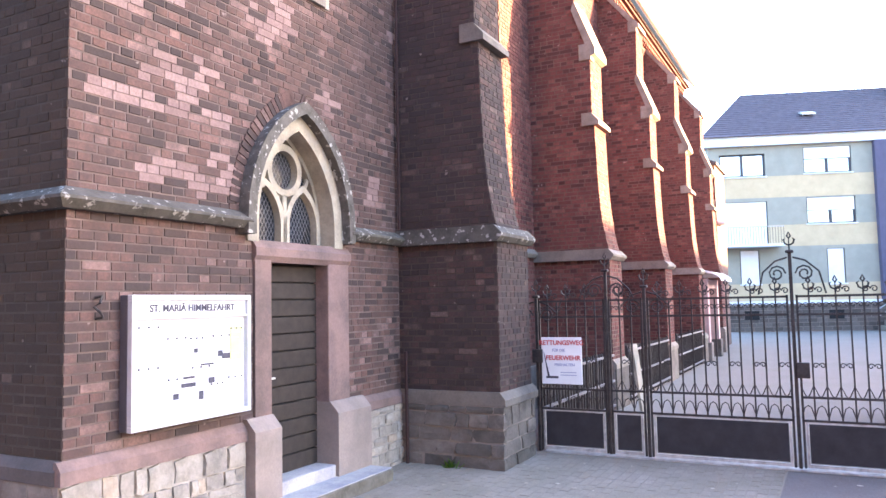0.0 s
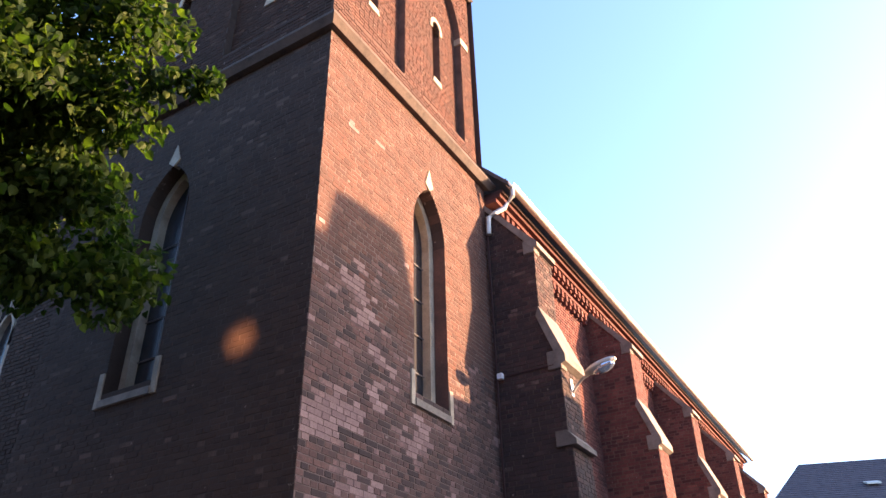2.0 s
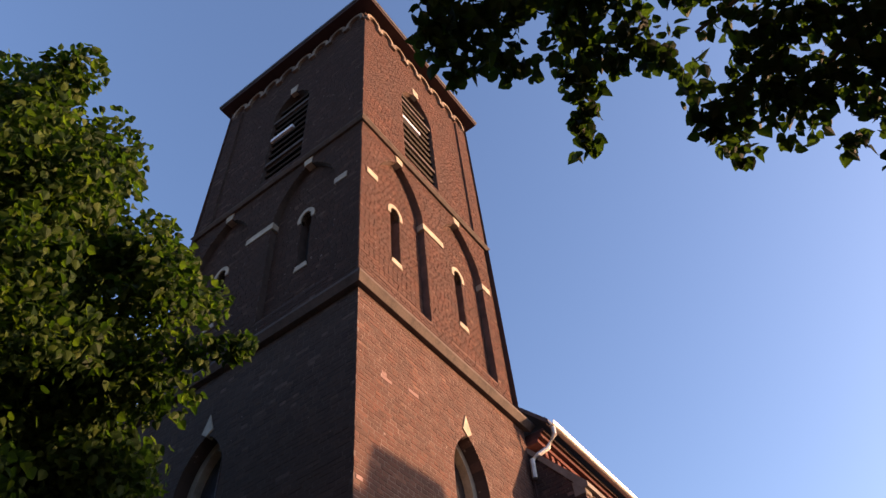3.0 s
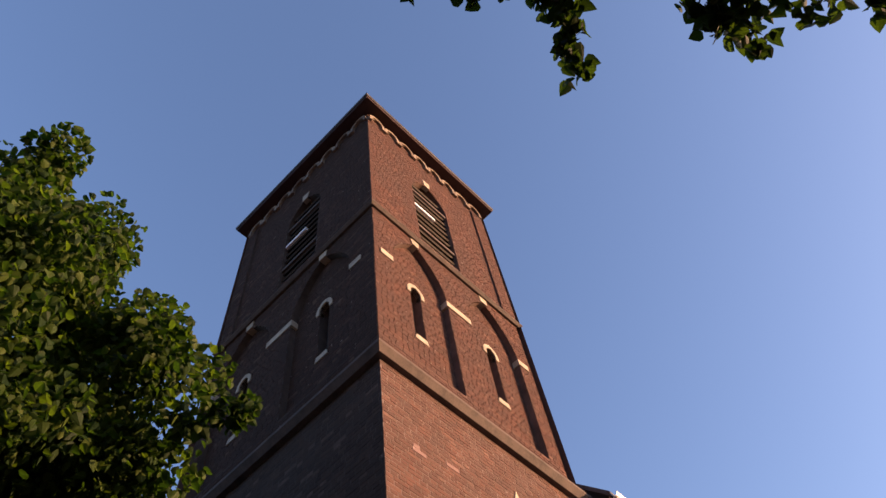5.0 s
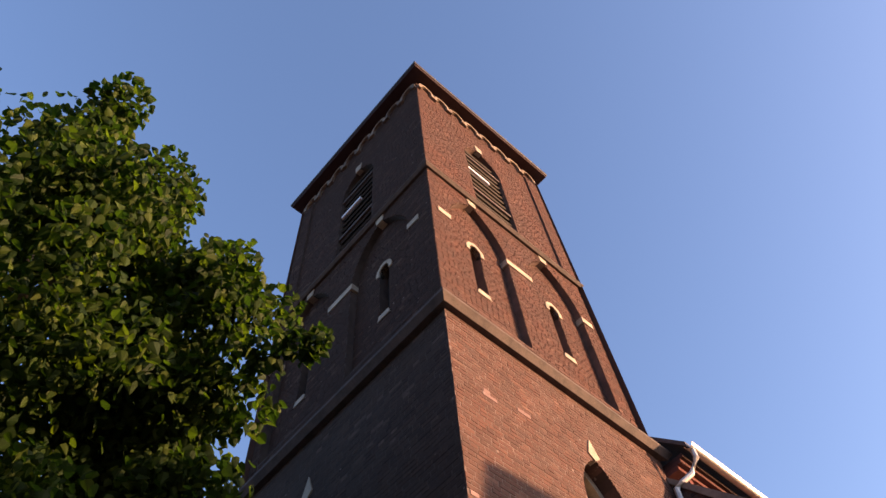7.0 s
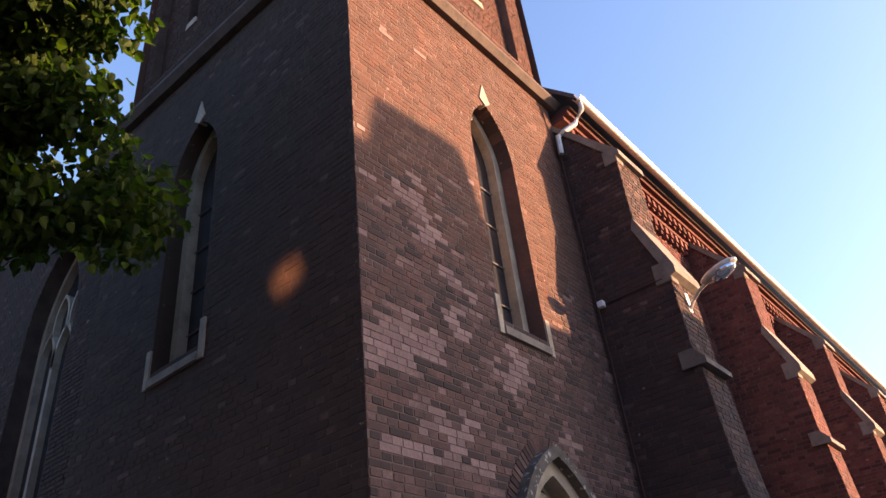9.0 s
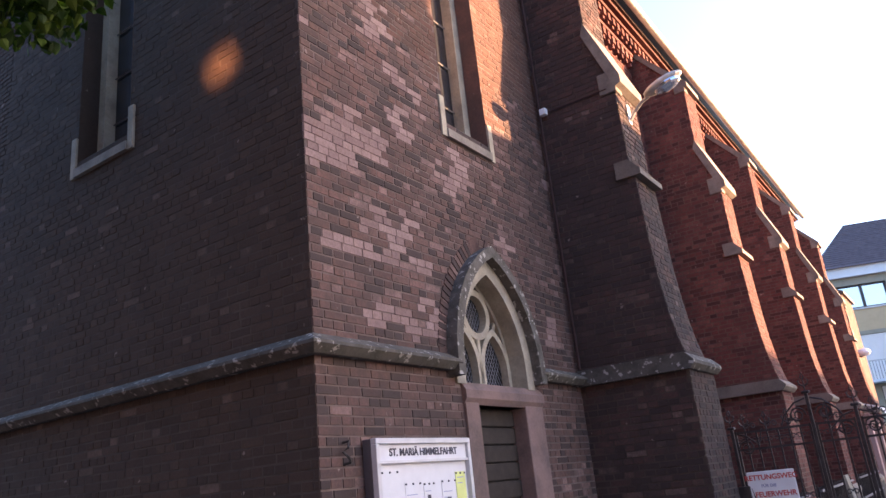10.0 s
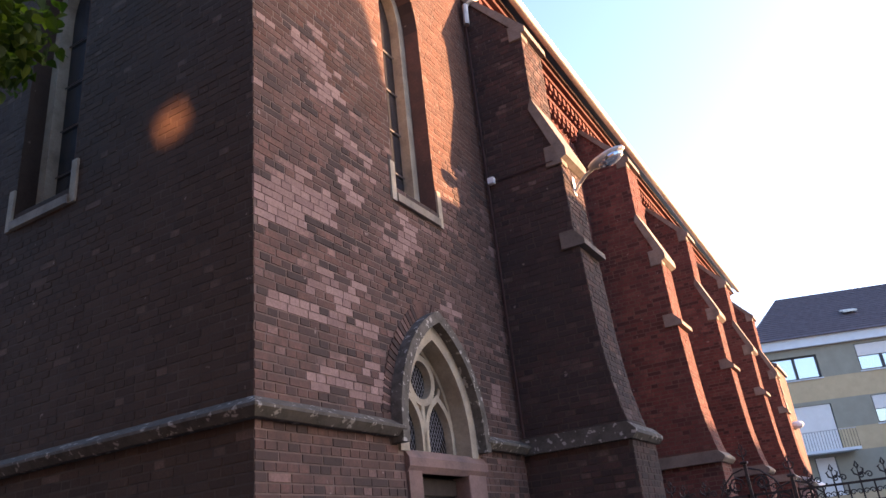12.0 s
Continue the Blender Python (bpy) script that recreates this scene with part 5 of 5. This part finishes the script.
for z0, z1, mt in bands:
    holes = []
    bm = bmesh.new()
    cuts = [(max(a, 0), b, max(c, z0), min(d, z1)) for a, b, c, d, _ in win_specs if d > z0 + 0.02 and c < z1 - 0.02]
    xs = sorted({0.0, FL, *[c for q in cuts for c in q[:2]]})
    zs = sorted({z0, z1, *[c for q in cuts for c in q[2:]]})
    for xa, xb in zip(xs, xs[1:]):
        for za, zb in zip(zs, zs[1:]):
            xm, zm = (xa + xb) / 2, (za + zb) / 2
            if not any(q[0] < xm < q[1] and q[2] < zm < q[3] for q in cuts):
                box(bm, xa, xb, 0.0, 0.35, za - G, zb - G)
    part("wall_band", bm, mt, flats)
for a, b, c, d, kind in win_specs:
    w = part("window", boxed(a, b, 0.20, 0.24, c - G, d - G), M_CLEAR, flats, "double window in a dark frame")
    for q in ((a, b, c - G, c - G + 0.08), (a, b, d - G - 0.08, d - G), (a, a + 0.08, c - G, d - G), (b - 0.08, b, c - G, d - G), ((a + b) / 2 - 0.06, (a + b) / 2 + 0.06, c - G, d - G)):
        part("frame", boxed(q[0], q[1], 0.10, 0.20, q[2], q[3]), M_FRAME_DK, w)
    part("sill", boxed(a - 0.05, b + 0.05, -0.06, 0.2, c - G - 0.07, c - G - 0.005), M_FASCIA, w)
    share = {0: 0, 1: 0.45, 2: 0.5, 3: 1.0}[kind]
    if share:
        part("roller_shutter", boxed(a + 0.06, b - 0.06, 0.05, 0.095, d - G - (d - c) * share, d - G - 0.02), M_SHUTTER, w, "white roller shutter")
part("fascia", boxed(-0.25, FL + 0.2, -0.25, 0.3, 10.95 - G, 11.5 - G), M_FASCIA, flats, "pale eaves fascia")
part("side_wall", boxed(0.0, FL, 0.36, 10.0, 0.0, 10.94 - G), M_STRIPE_G, flats)
bay = part("stair_bay", boxed(9.05, 12.02, -0.35, -0.004, 1.9 - G, 10.95 - G), M_BAY, flats, "dark slate-blue stair bay")
for z in (9.42, 6.48, 3.6):
    w = part("bay_window", boxed(10.15, 11.25, -0.40, -0.352, z - G, z + 1.1 - G), M_CLEAR, bay)
    bmf = bmesh.new()
    for q in ((10.08, 11.32, z - 0.08, z), (10.08, 11.32, z + 1.1, z + 1.18), (10.08, 10.16, z, z + 1.1), (11.24, 11.32, z, z + 1.1)):
        box(bmf, q[0], q[1], -0.43, -0.36, q[2] - G, q[3] - G)
    part("window_frame", bmf, M_FRAME_DK, bay)
part("sill_band", boxed(-0.05, 9.05, -0.12, -0.004, 1.72 - G, 1.9 - G), M_FASCIA, flats, "white band over the basement")
M_BASE = stone_material("dark_basement_stone", [(0, (0.09, 0.075, 0.065)), (1, (0.17, 0.14, 0.12))], (0.06, 0.055, 0.05), 0.5, 1.0)
base = part("basement", boxed(0.0, FL, -0.02, 0.35, 0.0, 1.72 - G), M_MORTAR_DULL, flats)
rb = random.Random(77)
brick_mesh("basement_stone", bricks_of(lambda z: [(0.0, 13.0)], 0.05, 1.5, rb, 0.24, 0.5, 0.4, 0.03), lambda u, z, d=0.0: (u, -0.02 - d, z), M_BASE, base, rb, 0.03)
for x in (1.6, 6.2):
    part("basement_window", boxed(x, x + 0.8, -0.08, -0.021, 0.7, 1.2), M_DARK, flats)
bm = bmesh.new()
E0, RZ = 11.5 - G, 15.35 - G
v = [bm.verts.new(p) for p in ((-0.45, -0.45, E0), (FL + 0.4, -0.45, E0), (FL + 0.4, 10.4, E0), (-0.45, 10.4, E0), (3.3, 5.0, RZ), (FL - 3.4, 5.0, RZ))]
for f in ((0, 1, 5, 4), (1, 2, 5), (2, 3, 4, 5), (3, 0, 4), (3, 2, 1, 0)):
    bm.faces.new([v[i] for i in f])
roof = part("roof", bm, M_TILE, flats, "dark tiled hipped roof")
slope = Vector((0, 5.45, RZ - E0)).normalized()
for k in range(1, 22):
    s = k / 22
    bm = bmesh.new()
    box(bm, -0.45 + 3.75 * s, FL + 0.4 - 3.8 * s, -0.47 + 5.45 * s, -0.42 + 5.45 * s, E0 + (RZ - E0) * s, E0 + (RZ - E0) * s + 0.04)
    part("tile_course", bm, M_TILE, roof)
bm = bmesh.new()
box(bm, 12.45, 13.5, 3.4, 4.4, RZ - 1.3, RZ + 1.35)
chim = part("chimney", bm, M_GREY, flats, "grey rendered chimney with metal cowls")
part("chimney_flashing", boxed(12.25, 13.7, 3.2, 4.5, RZ - 1.35, RZ - 1.0), M_ZINC, chim)
for x in (12.7, 13.25):
    bm = bmesh.new()
    tube(bm, [(x, 3.9, RZ + 1.35), (x, 3.9, RZ + 1.65)], 0.12, 8)
    tube(bm, [(x, 3.9, RZ + 1.68), (x, 3.9, RZ + 1.78)], [0.3, 0.05], 8)
    part("cowl", bm, M_ZINC, chim)
for x, s in ((6.2, 0.38), (13.2, 0.75), (14.4, 0.4)):
    p = Vector((x, -0.45 + 5.45 * s, E0 + (RZ - E0) * s))
    bm = bmesh.new()
    for dx in (0,):
        prism(bm, [(-0.3, 0.06), (0.3, 0.27), (0.3, 0.37), (-0.3, 0.16)], lambda a, b, c: (p.x + c, p.y + a, p.z + b - 0.03), -0.4, 0.4)
    part("skylight", bm, M_ZINC, roof, "small pale roof light")
bal = part("balcony", boxed(0.2, 3.7, -1.1, 0.0, 5.0 - G, 5.15 - G), M_FASCIA, flats, "small balcony with thin metal railing")
part("handrail", boxed(0.2, 3.7, -1.1, -1.06, 6.1 - G, 6.15 - G), M_GALV, bal)
me = bar_mesh(5.15 - G, 6.1 - G)
for k in range(24):
    ob = new("baluster", me)
    ob.parent, ob.location = bal, (0.22 + k * 0.15, -1.08, 0)
stair = part("entrance_steps", boxed(8.6, 12.5, -3.2, -0.4, 0, 0.3), M_YARD, flats, "outdoor concrete steps with rails")
for k in range(1, 5):
    part("step", boxed(8.6 + 0.35 * k, 12.5, -3.0, -0.4, 0.3 * k, 0.3 * k + 0.3), M_YARD, stair)
for y in (-3.0, -0.6):
    bm = bmesh.new()
    tube(bm, [(8.6, y, 0.3), (8.6, y, 1.2), (10.6, y, 2.5), (12.5, y, 2.5)], 0.03, 5)
    tube(bm, [(8.6, y, 0.8), (10.6, y, 2.1), (12.5, y, 2.1)], 0.02, 5)
    part("rail", bm, M_GALV, stair)

# ---- pink house beside the gate ----
pinkh = thing("pink_house", "pink rendered house with an added shadow-casting gable", "house", (7.75, 10.0, G))
M_PINKR = stone_material("pink_render", [(0, (0.56, 0.46, 0.44)), (1, (0.56, 0.46, 0.44))], (0.45, 0.35, 0.33), 0.5, 1.2, 0.95, 25, 0.5)
M_SHED = stone_material("faded_pink_limewash", [(0, (0.60, 0.51, 0.47)), (1, (0.60, 0.51, 0.47))], (0.42, 0.31, 0.28), 0.7, 1.6, 0.95, 25, 0.5)
part("wall", boxed(0.0, 9.0, 0.0, 2.6, 0.0, 7.100), M_PINKR, pinkh, "rough pink rendered wall")
# gable profile made up to cast the stepped shadow on the tower
bm = bmesh.new()
prism(bm, [(-0.12, 7.102), (-0.12, 7.160), (1.1, 7.250), (2.1, 8.650), (2.45, 9.600), (4.0, 9.750), (4.2, 9.000), (9.1, 8.900), (9.1, 7.102)], lambda p, q, a: (p, a, q), -0.05, 0.25)
part("gable", bm, M_PINKR, pinkh, "made-up stepped pink gable that shades the tower wall")
part("roof", boxed(-0.12, 9.1, 0.252, 2.7, 7.102, 7.200), M_TILE, pinkh, "low dark roof behind the gable")
bm = bmesh.new()
tube(bm, [(-0.09, -0.06, 7.150), (-0.09, -0.06, 0.1)], 0.05, 8)
part("downpipe", bm, M_ZINC, pinkh)
lean = thing("lean_to_shed", "low pink lean-to with weathered sloping roof", "shed", (6.0, 8.6, G))
part("wall", boxed(0.25, 2.9, 0.1, 1.38, 0.0, 1.75), M_SHED, lean)
bm = bmesh.new()
prism(bm, [(-0.05, 1.80), (-0.05, 1.88), (3.2, 3.15), (3.2, 3.05)], lambda p, q, a: (p, a, q), -0.15, 1.38)
part("roof", bm, M_MOSS, lean, "mossy sloping shed roof")
bm = bmesh.new()
prism(bm, [(0.25, 1.752), (0.25, 1.9), (2.9, 2.92), (2.9, 1.752)], lambda p, q, a: (p, a, q), 0.1, 1.38)
part("gable", bm, M_SHED, lean)
pile = thing("brick_stack", "untidy stack of old red bricks", "brick stack", (6.62, 6.75, G))
rs = random.Random(12)
me = bpy.data.meshes.new("brick")
bm = box(bmesh.new(), -0.12, 0.12, -0.058, 0.058, 0, 0.065, 0.004)
bm.to_mesh(me)
bm.free()
me.materials.append(M_BRICK_RED)
for lay in range(20):
    for k in range(7 - lay // 5):
        for j in range(3):
            ob = new("brick", me)
            ob.parent = pile
            ob.matrix_basis = pose(0.1 + k * 0.255 + rs.uniform(-.03, .03) + (lay // 4) * 0.05, j * 0.125, lay * 0.0665, 0, 0, rs.uniform(-6, 6))


# ---- trees ----
def leaf_shape(r, size, lobed):
    """A folded leaf of four faces, tip along x."""
    if lobed:
        pts = [(0, 0), (0.25, 0.38), (0.42, 0.28), (0.62, 0.5), (0.7, 0.22), (1.0, 0.0)]
    else:
        pts = [(0, 0), (0.12, 0.36), (0.42, 0.42), (0.75, 0.22), (1.0, 0.0)]
    f = r.uniform(0.1, 0.35)
    up = [Vector((x, y, y * f - 0.25 * x * x)) * size for x, y in pts]
    dn = [Vector((v.x, -v.y, v.z)) for v in up[1:-1]]
    return up, dn


def leaves(name, clumps, per, size, spread, material, parent, seed, lobed=False, droop=0.5):
    r = random.Random(seed)
    verts, faces = [], []
    for c in clumps:
        sc = c[3] if len(c) > 3 else 1.0
        for _ in range(int(per * sc)):
            d = Vector((r.gauss(0, 1), r.gauss(0, 1), r.gauss(0, 0.8)))
            if d.length > 1.5:
                d *= 1.5 / d.length * r.uniform(0.6, 1.0)
            p = Vector(c[:3]) + d * spread * sc * 0.55
            up, dn = leaf_shape(r, size * r.uniform(0.65, 1.2), lobed)
            m = Euler((r.uniform(-0.9, 0.9), r.uniform(-0.2, 1.3) * (0.5 + droop), r.uniform(0, 6.28))).to_matrix()
            k = len(verts)
            verts += [p + m @ v for v in up] + [p + m @ v for v in dn]
            n = len(up)
            faces.append(tuple(k + i for i in range(n)))
            faces.append((k, *[k + n + i for i in range(len(dn))], k + n - 1))
    return pymesh(name, verts, faces, material, parent, "", "stuff")


def limb(bm, a, b, r0, r1, r, sag=0.3, n=6):
    a, b = Vector(a), Vector(b)
    pts = [a.lerp(b, k / n) + Vector((r.uniform(-.08, .08), r.uniform(-.08, .08), sag * math.sin(k / n * math.pi) + r.uniform(-.05, .05))) * (0 < k < n) for k in range(n + 1)]
    tube(bm, pts, [r0 + (r1 - r0) * k / n for k in range(n + 1)], 7)


TX, TY = -2.7, -5.0
tree = thing("linden_tree", "leafy green linden tree before the tower front", "tree", (0, 0, 0))
rt = random.Random(3)
bm = bmesh.new()
tube(bm, [(TX, TY, G - 0.1), (TX + 0.03, TY, 1.2), (TX - 0.04, TY + 0.05, 3.2), (TX, TY, 5.5), (TX + 0.05, TY, 8.5), (TX, TY + 0.1, 11.0)], [0.26, 0.2, 0.18, 0.14, 0.09, 0.03], 10)
part("trunk", bm, M_BARK, tree)
clumps = []
while len(clumps) < 300:
    d = Vector((rt.gauss(0, 1), rt.gauss(0, 1), rt.gauss(0, 1))).normalized() * rt.uniform(0.35, 1.0) ** 0.5
    z = 8.15 + d.z * 3.55
    wide = 1.0 if d.z < 0.2 else 1.0 - 0.35 * (d.z - 0.2)
    p = (TX + d.x * 2.85 * wide, TY + d.y * 2.85 * wide, z)
    if p[1] < -0.6:
        clumps.append((*p, rt.uniform(0.8, 1.25)))
# side boughs that reach towards the tower
for a, b, n in (((-1.0, -4.2, 10.6), (-0.75, -3.8, 9.4), 9), ((-1.3, -3.6, 9.4), (-0.35, -2.9, 8.6), 14), ((-1.4, -3.4, 8.2), (0.0, -2.55, 8.2), 14), ((-1.6, -3.2, 7.2), (-0.35, -2.5, 7.45), 14), ((-1.8, -3.0, 6.5), (-0.8, -2.3, 6.6), 12), ((-2.0, -2.6, 6.0), (-1.2, -1.5, 6.15), 10)):
    for k in range(n):
        q = Vector(a).lerp(Vector(b), k / (n - 1)) + Vector((rt.gauss(0, 0.2), rt.gauss(0, 0.2), rt.gauss(0, 0.22)))
        clumps.append((*q, rt.uniform(0.6, 0.95)))
clumps += [(-1.2 + 1.2 * k / 9, -4.8 + rt.gauss(0, 0.15), 10.0 + rt.gauss(0, 0.25), 0.7) for k in range(10)] + [(-1.2 + rt.gauss(0, 0.25), -4.0 + rt.gauss(0, 0.25), 10.3 + rt.gauss(0, 0.2), 0.7) for k in range(8)]
clumps += [(-1.9 + rt.gauss(0, 0.35), -2.2 + rt.gauss(0, 0.4), 6.4 + rt.gauss(0, 0.3), 0.8) for _ in range(14)]
clumps += [(0.05, -2.5, 7.5, 0.5), (0.38, -2.2, 7.6, 0.3), (0.25, -2.3, 7.55, 0.35), (-1.2, -1.5, 6.15, 0.45)]
for k in range(14):
    c = clumps[k * 20]
    bm = bmesh.new()
    limb(bm, (TX, TY, min(c[2] - 1.0, 9.5)), c[:3], 0.06, 0.012, rt)
    part("limb", bm, M_BARK, tree)
leaves("crown", clumps, 190, 0.108, 0.55, M_LEAF, tree, 8)

tree2 = thing("linden_tree", "shaded linden tree whose branches hang over the street", "tree", (0, 0, 0))
QX, QY = 10.5, -4.5
bm = bmesh.new()
tube(bm, [(QX, QY, G - 0.1), (QX - 0.05, QY, 1.5), (QX, QY + 0.05, 3.5), (QX - 0.1, QY, 6.0), (QX, QY, 9.5)], [0.30, 0.24, 0.21, 0.15, 0.05], 10)
part("trunk", bm, M_BARK, tree2)
HANG = Vector((4.9, -5.5, 2.0))          # the branch curves in over this spot
ALONG, DOWN, START = Vector((2.43, 1.91, -1.24)), Vector((-1.83, 2.41, -1.28)), Vector((4.42, -3.86, 6.73))
LOWER = [(0.7 * a, b) for a, b in ((-0.16, 0.03), (-0.08, 0.12), (0.03, 0.06), (0.10, 0.10), (0.18, 0.05), (0.27, 0.10), (0.303, 0.215), (0.34, 0.13), (0.42, 0.04), (0.56, 0.05), (0.64, 0.14), (0.785, 0.19), (0.84, 0.14), (0.98, 0.12), (1.2, 0.14), (1.6, 0.1))]
for k, (a, b) in enumerate((((QX, QY, 5.0), (5.5, -3.1, 6.35)), ((QX, QY, 5.6), (4.5, -3.7, 6.75)), ((QX, QY, 5.2), (6.0, -2.6, 6.0)))):
    bm = bmesh.new()
    limb(bm, a, b, 0.07, 0.012, rt, 0.35)
    part("limb", bm, M_BARK, tree2)
c2 = []
for a in np.arange(-0.11, 1.1, 0.03):
    low_edge = float(np.interp(a, [p for p, _ in LOWER], [q for _, q in LOWER]))
    dn = low_edge
    while dn > -0.34:
        if not (0.37 < a < 0.44 and -0.06 < dn < 0.03) and rt.random() < 0.8:
            q = START + ALONG * (a + rt.gauss(0, 0.008)) + DOWN * dn + Vector((0, 0, rt.uniform(0.0, 0.25)))
            q = HANG + (q - HANG) * float(np.interp(a, [-0.11, 0.18], [0.78, 1.0]))
            c2.append((*q, 0.45 if dn > low_edge - 0.05 else 0.75))
        dn -= 0.05
for k in range(9):
    q = START + ALONG * (0.212 + rt.gauss(0, 0.006)) + DOWN * (0.06 + 0.0195 * k)
    c2.append((*q, 0.42))
while len(c2) < 570:
    d = Vector((rt.gauss(0, 1), rt.gauss(0, 1), rt.gauss(0, 1))).normalized() * rt.uniform(0.4, 1.0)
    c2.append((QX + d.x * 3.2, QY + d.y * 2.6, 8.2 + d.z * 2.2, 2.2))
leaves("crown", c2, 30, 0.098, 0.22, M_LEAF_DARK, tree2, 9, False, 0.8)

# weeds at the foot of the wall
weeds = thing("weeds", "green weeds growing at the foot of the wall", "weeds", (0, 0, G), kind="stuff")
rw = random.Random(4)
verts, faces = [], []
spots = [(0.15 + rw.gauss(0, .12), -0.2 + rw.gauss(0, .16)) for _ in range(260)] + [(0.12 + abs(rw.gauss(0, .03)), rw.uniform(-0.3, 1.6)) for _ in range(90)] + [(rw.uniform(-4, 0), -0.12 - abs(rw.gauss(0, .03))) for _ in range(120)] + [(0.75 + rw.gauss(0, .05), W - 0.12 + rw.gauss(0, .02)) for _ in range(40)]
for x, y in spots:
    h, a = rw.uniform(0.03, 0.12), rw.uniform(0, 6.28)
    dx, dy = math.cos(a) * 0.012, math.sin(a) * 0.012
    lx, ly = rw.gauss(0, 0.03), rw.gauss(0, 0.03)
    k = len(verts)
    verts += [(x - dx, y - dy, 0), (x + dx, y + dy, 0), (x + dx + lx, y + dy + ly, h * 0.6), (x + lx * 1.6, y + ly * 1.6, h)]
    faces.append((k, k + 1, k + 2, k + 3))
pymesh("blades", verts, faces, M_GRASS, weeds, "", "stuff")

# dry leaves and scraps blown over the street
litter = thing("leaf_litter", "dry leaves and pale scraps scattered on the street", "litter", (0, 0, G), kind="stuff")
M_LITTER = plain_material("dry_pale_leaf", (0.36, 0.30, 0.24), 0.9, 0, 0.5, 3, 0)
rl = random.Random(15)
verts, faces = [], []
for _ in range(170):
    x, y = rl.uniform(0.4, 7.0), rl.uniform(-2.2, 5.6)
    a, q = rl.uniform(0, 6.28), rl.uniform(0.012, 0.035)
    k = len(verts)
    for j in range(5):
        w = a + j * 1.257
        verts.append((x + math.cos(w) * q * rl.uniform(0.5, 1.2), y + math.sin(w) * q * rl.uniform(0.5, 1.2), 0.011 + rl.uniform(0, 0.008)))
    faces.append(tuple(range(k, k + 5)))
pymesh("scraps", verts, faces, M_LITTER, litter, "", "stuff")

# added unseen houses across the street close the place and dim the tower front
back = thing("unseen_street_houses", "unseen plain dark brick houses added across the street", "house", (0, -15, G))
part("wall", boxed(-26, 26, -8, 0, 0, 11.0), M_BRICK_FRONT, back)
bm = bmesh.new()
prism(bm, [(-8.3, 11.0), (0.3, 11.0), (-4, 15.0)], lambda p, q, a: (a, p, q), -26.3, 26.3)
part("roof", bm, M_TILE, back)

# invented panes; the added lamp makes the sun patch, not this glass
M_BACKPANE, _n, _l, _b = shader("unseen_pane_glass", 0.03, 0.9, 0.5)
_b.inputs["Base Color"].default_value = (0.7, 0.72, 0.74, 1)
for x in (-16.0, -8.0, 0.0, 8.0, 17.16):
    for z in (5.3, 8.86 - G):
        w = part("window", boxed(x - 0.55, x + 0.55, 0.004, 0.03, z - 0.8, z + 0.8), M_BACKPANE, back, "unseen window pane added to the houses across the street")
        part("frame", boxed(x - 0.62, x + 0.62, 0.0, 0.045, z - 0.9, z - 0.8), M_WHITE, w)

# an added unseen row closes the yard and keeps the evening sun off it
row = thing("unseen_yard_houses", "unseen plain low houses added to shade the yard", "house", (24, 14, G))
part("wall", boxed(0, 7, 0, 62, 0, 6.7), M_STRIPE_B, row)
bm = bmesh.new()
prism(bm, [(-0.2, 6.7), (7.2, 6.7), (7.2, 7.1), (3.5, 7.5), (-0.2, 7.1)], lambda p, q, a: (p, a, q), -0.2, 62.2)
part("roof", bm, M_TILE, row)

# ---- single bricks of the wall round the notice board, last ----
low = part("low_brickwork", fan(bmesh.new(), rect_outline(0.01, 0.02, 1.08, 1.09), on_x(0), 0.001), M_MORTAR, tower)
near = [b for b in low_bricks if b[0] < 2.0]
rest = [b for b in low_bricks if b[0] >= 2.0]
bm = bmesh.new()
e = 0.5
front = [bm.verts.new((0.5, sy * 0.48, sz * 0.45)) for sy, sz in ((-1, -1), (1, -1), (1, 1), (-1, 1))]
rear = [bm.verts.new((-0.5, sy * 0.5, sz * 0.5)) for sy, sz in ((-1, -1), (1, -1), (1, 1), (-1, 1))]
bm.faces.new(front)
for i in range(4):
    bm.faces.new((rear[i], rear[(i + 1) % 4], front[(i + 1) % 4], front[i]))
BRICK = bpy.data.meshes.new("brick")
bm.to_mesh(BRICK)
bm.free()
BRICK.materials.append(M_BRICK)
for lo, hi, za, zb in near[:300]:
    ob = new("brick", BRICK)
    ob.parent = low
    ob.matrix_basis = Matrix.LocRotScale((-0.004 + rng.uniform(-0.002, 0.003), (lo + hi) / 2, (za + zb) / 2), None, (0.02, hi - lo, zb - za))
brick_mesh("more_brickwork", rest + near[300:], on_x(0), M_BRICK, low, rng, 0.006)
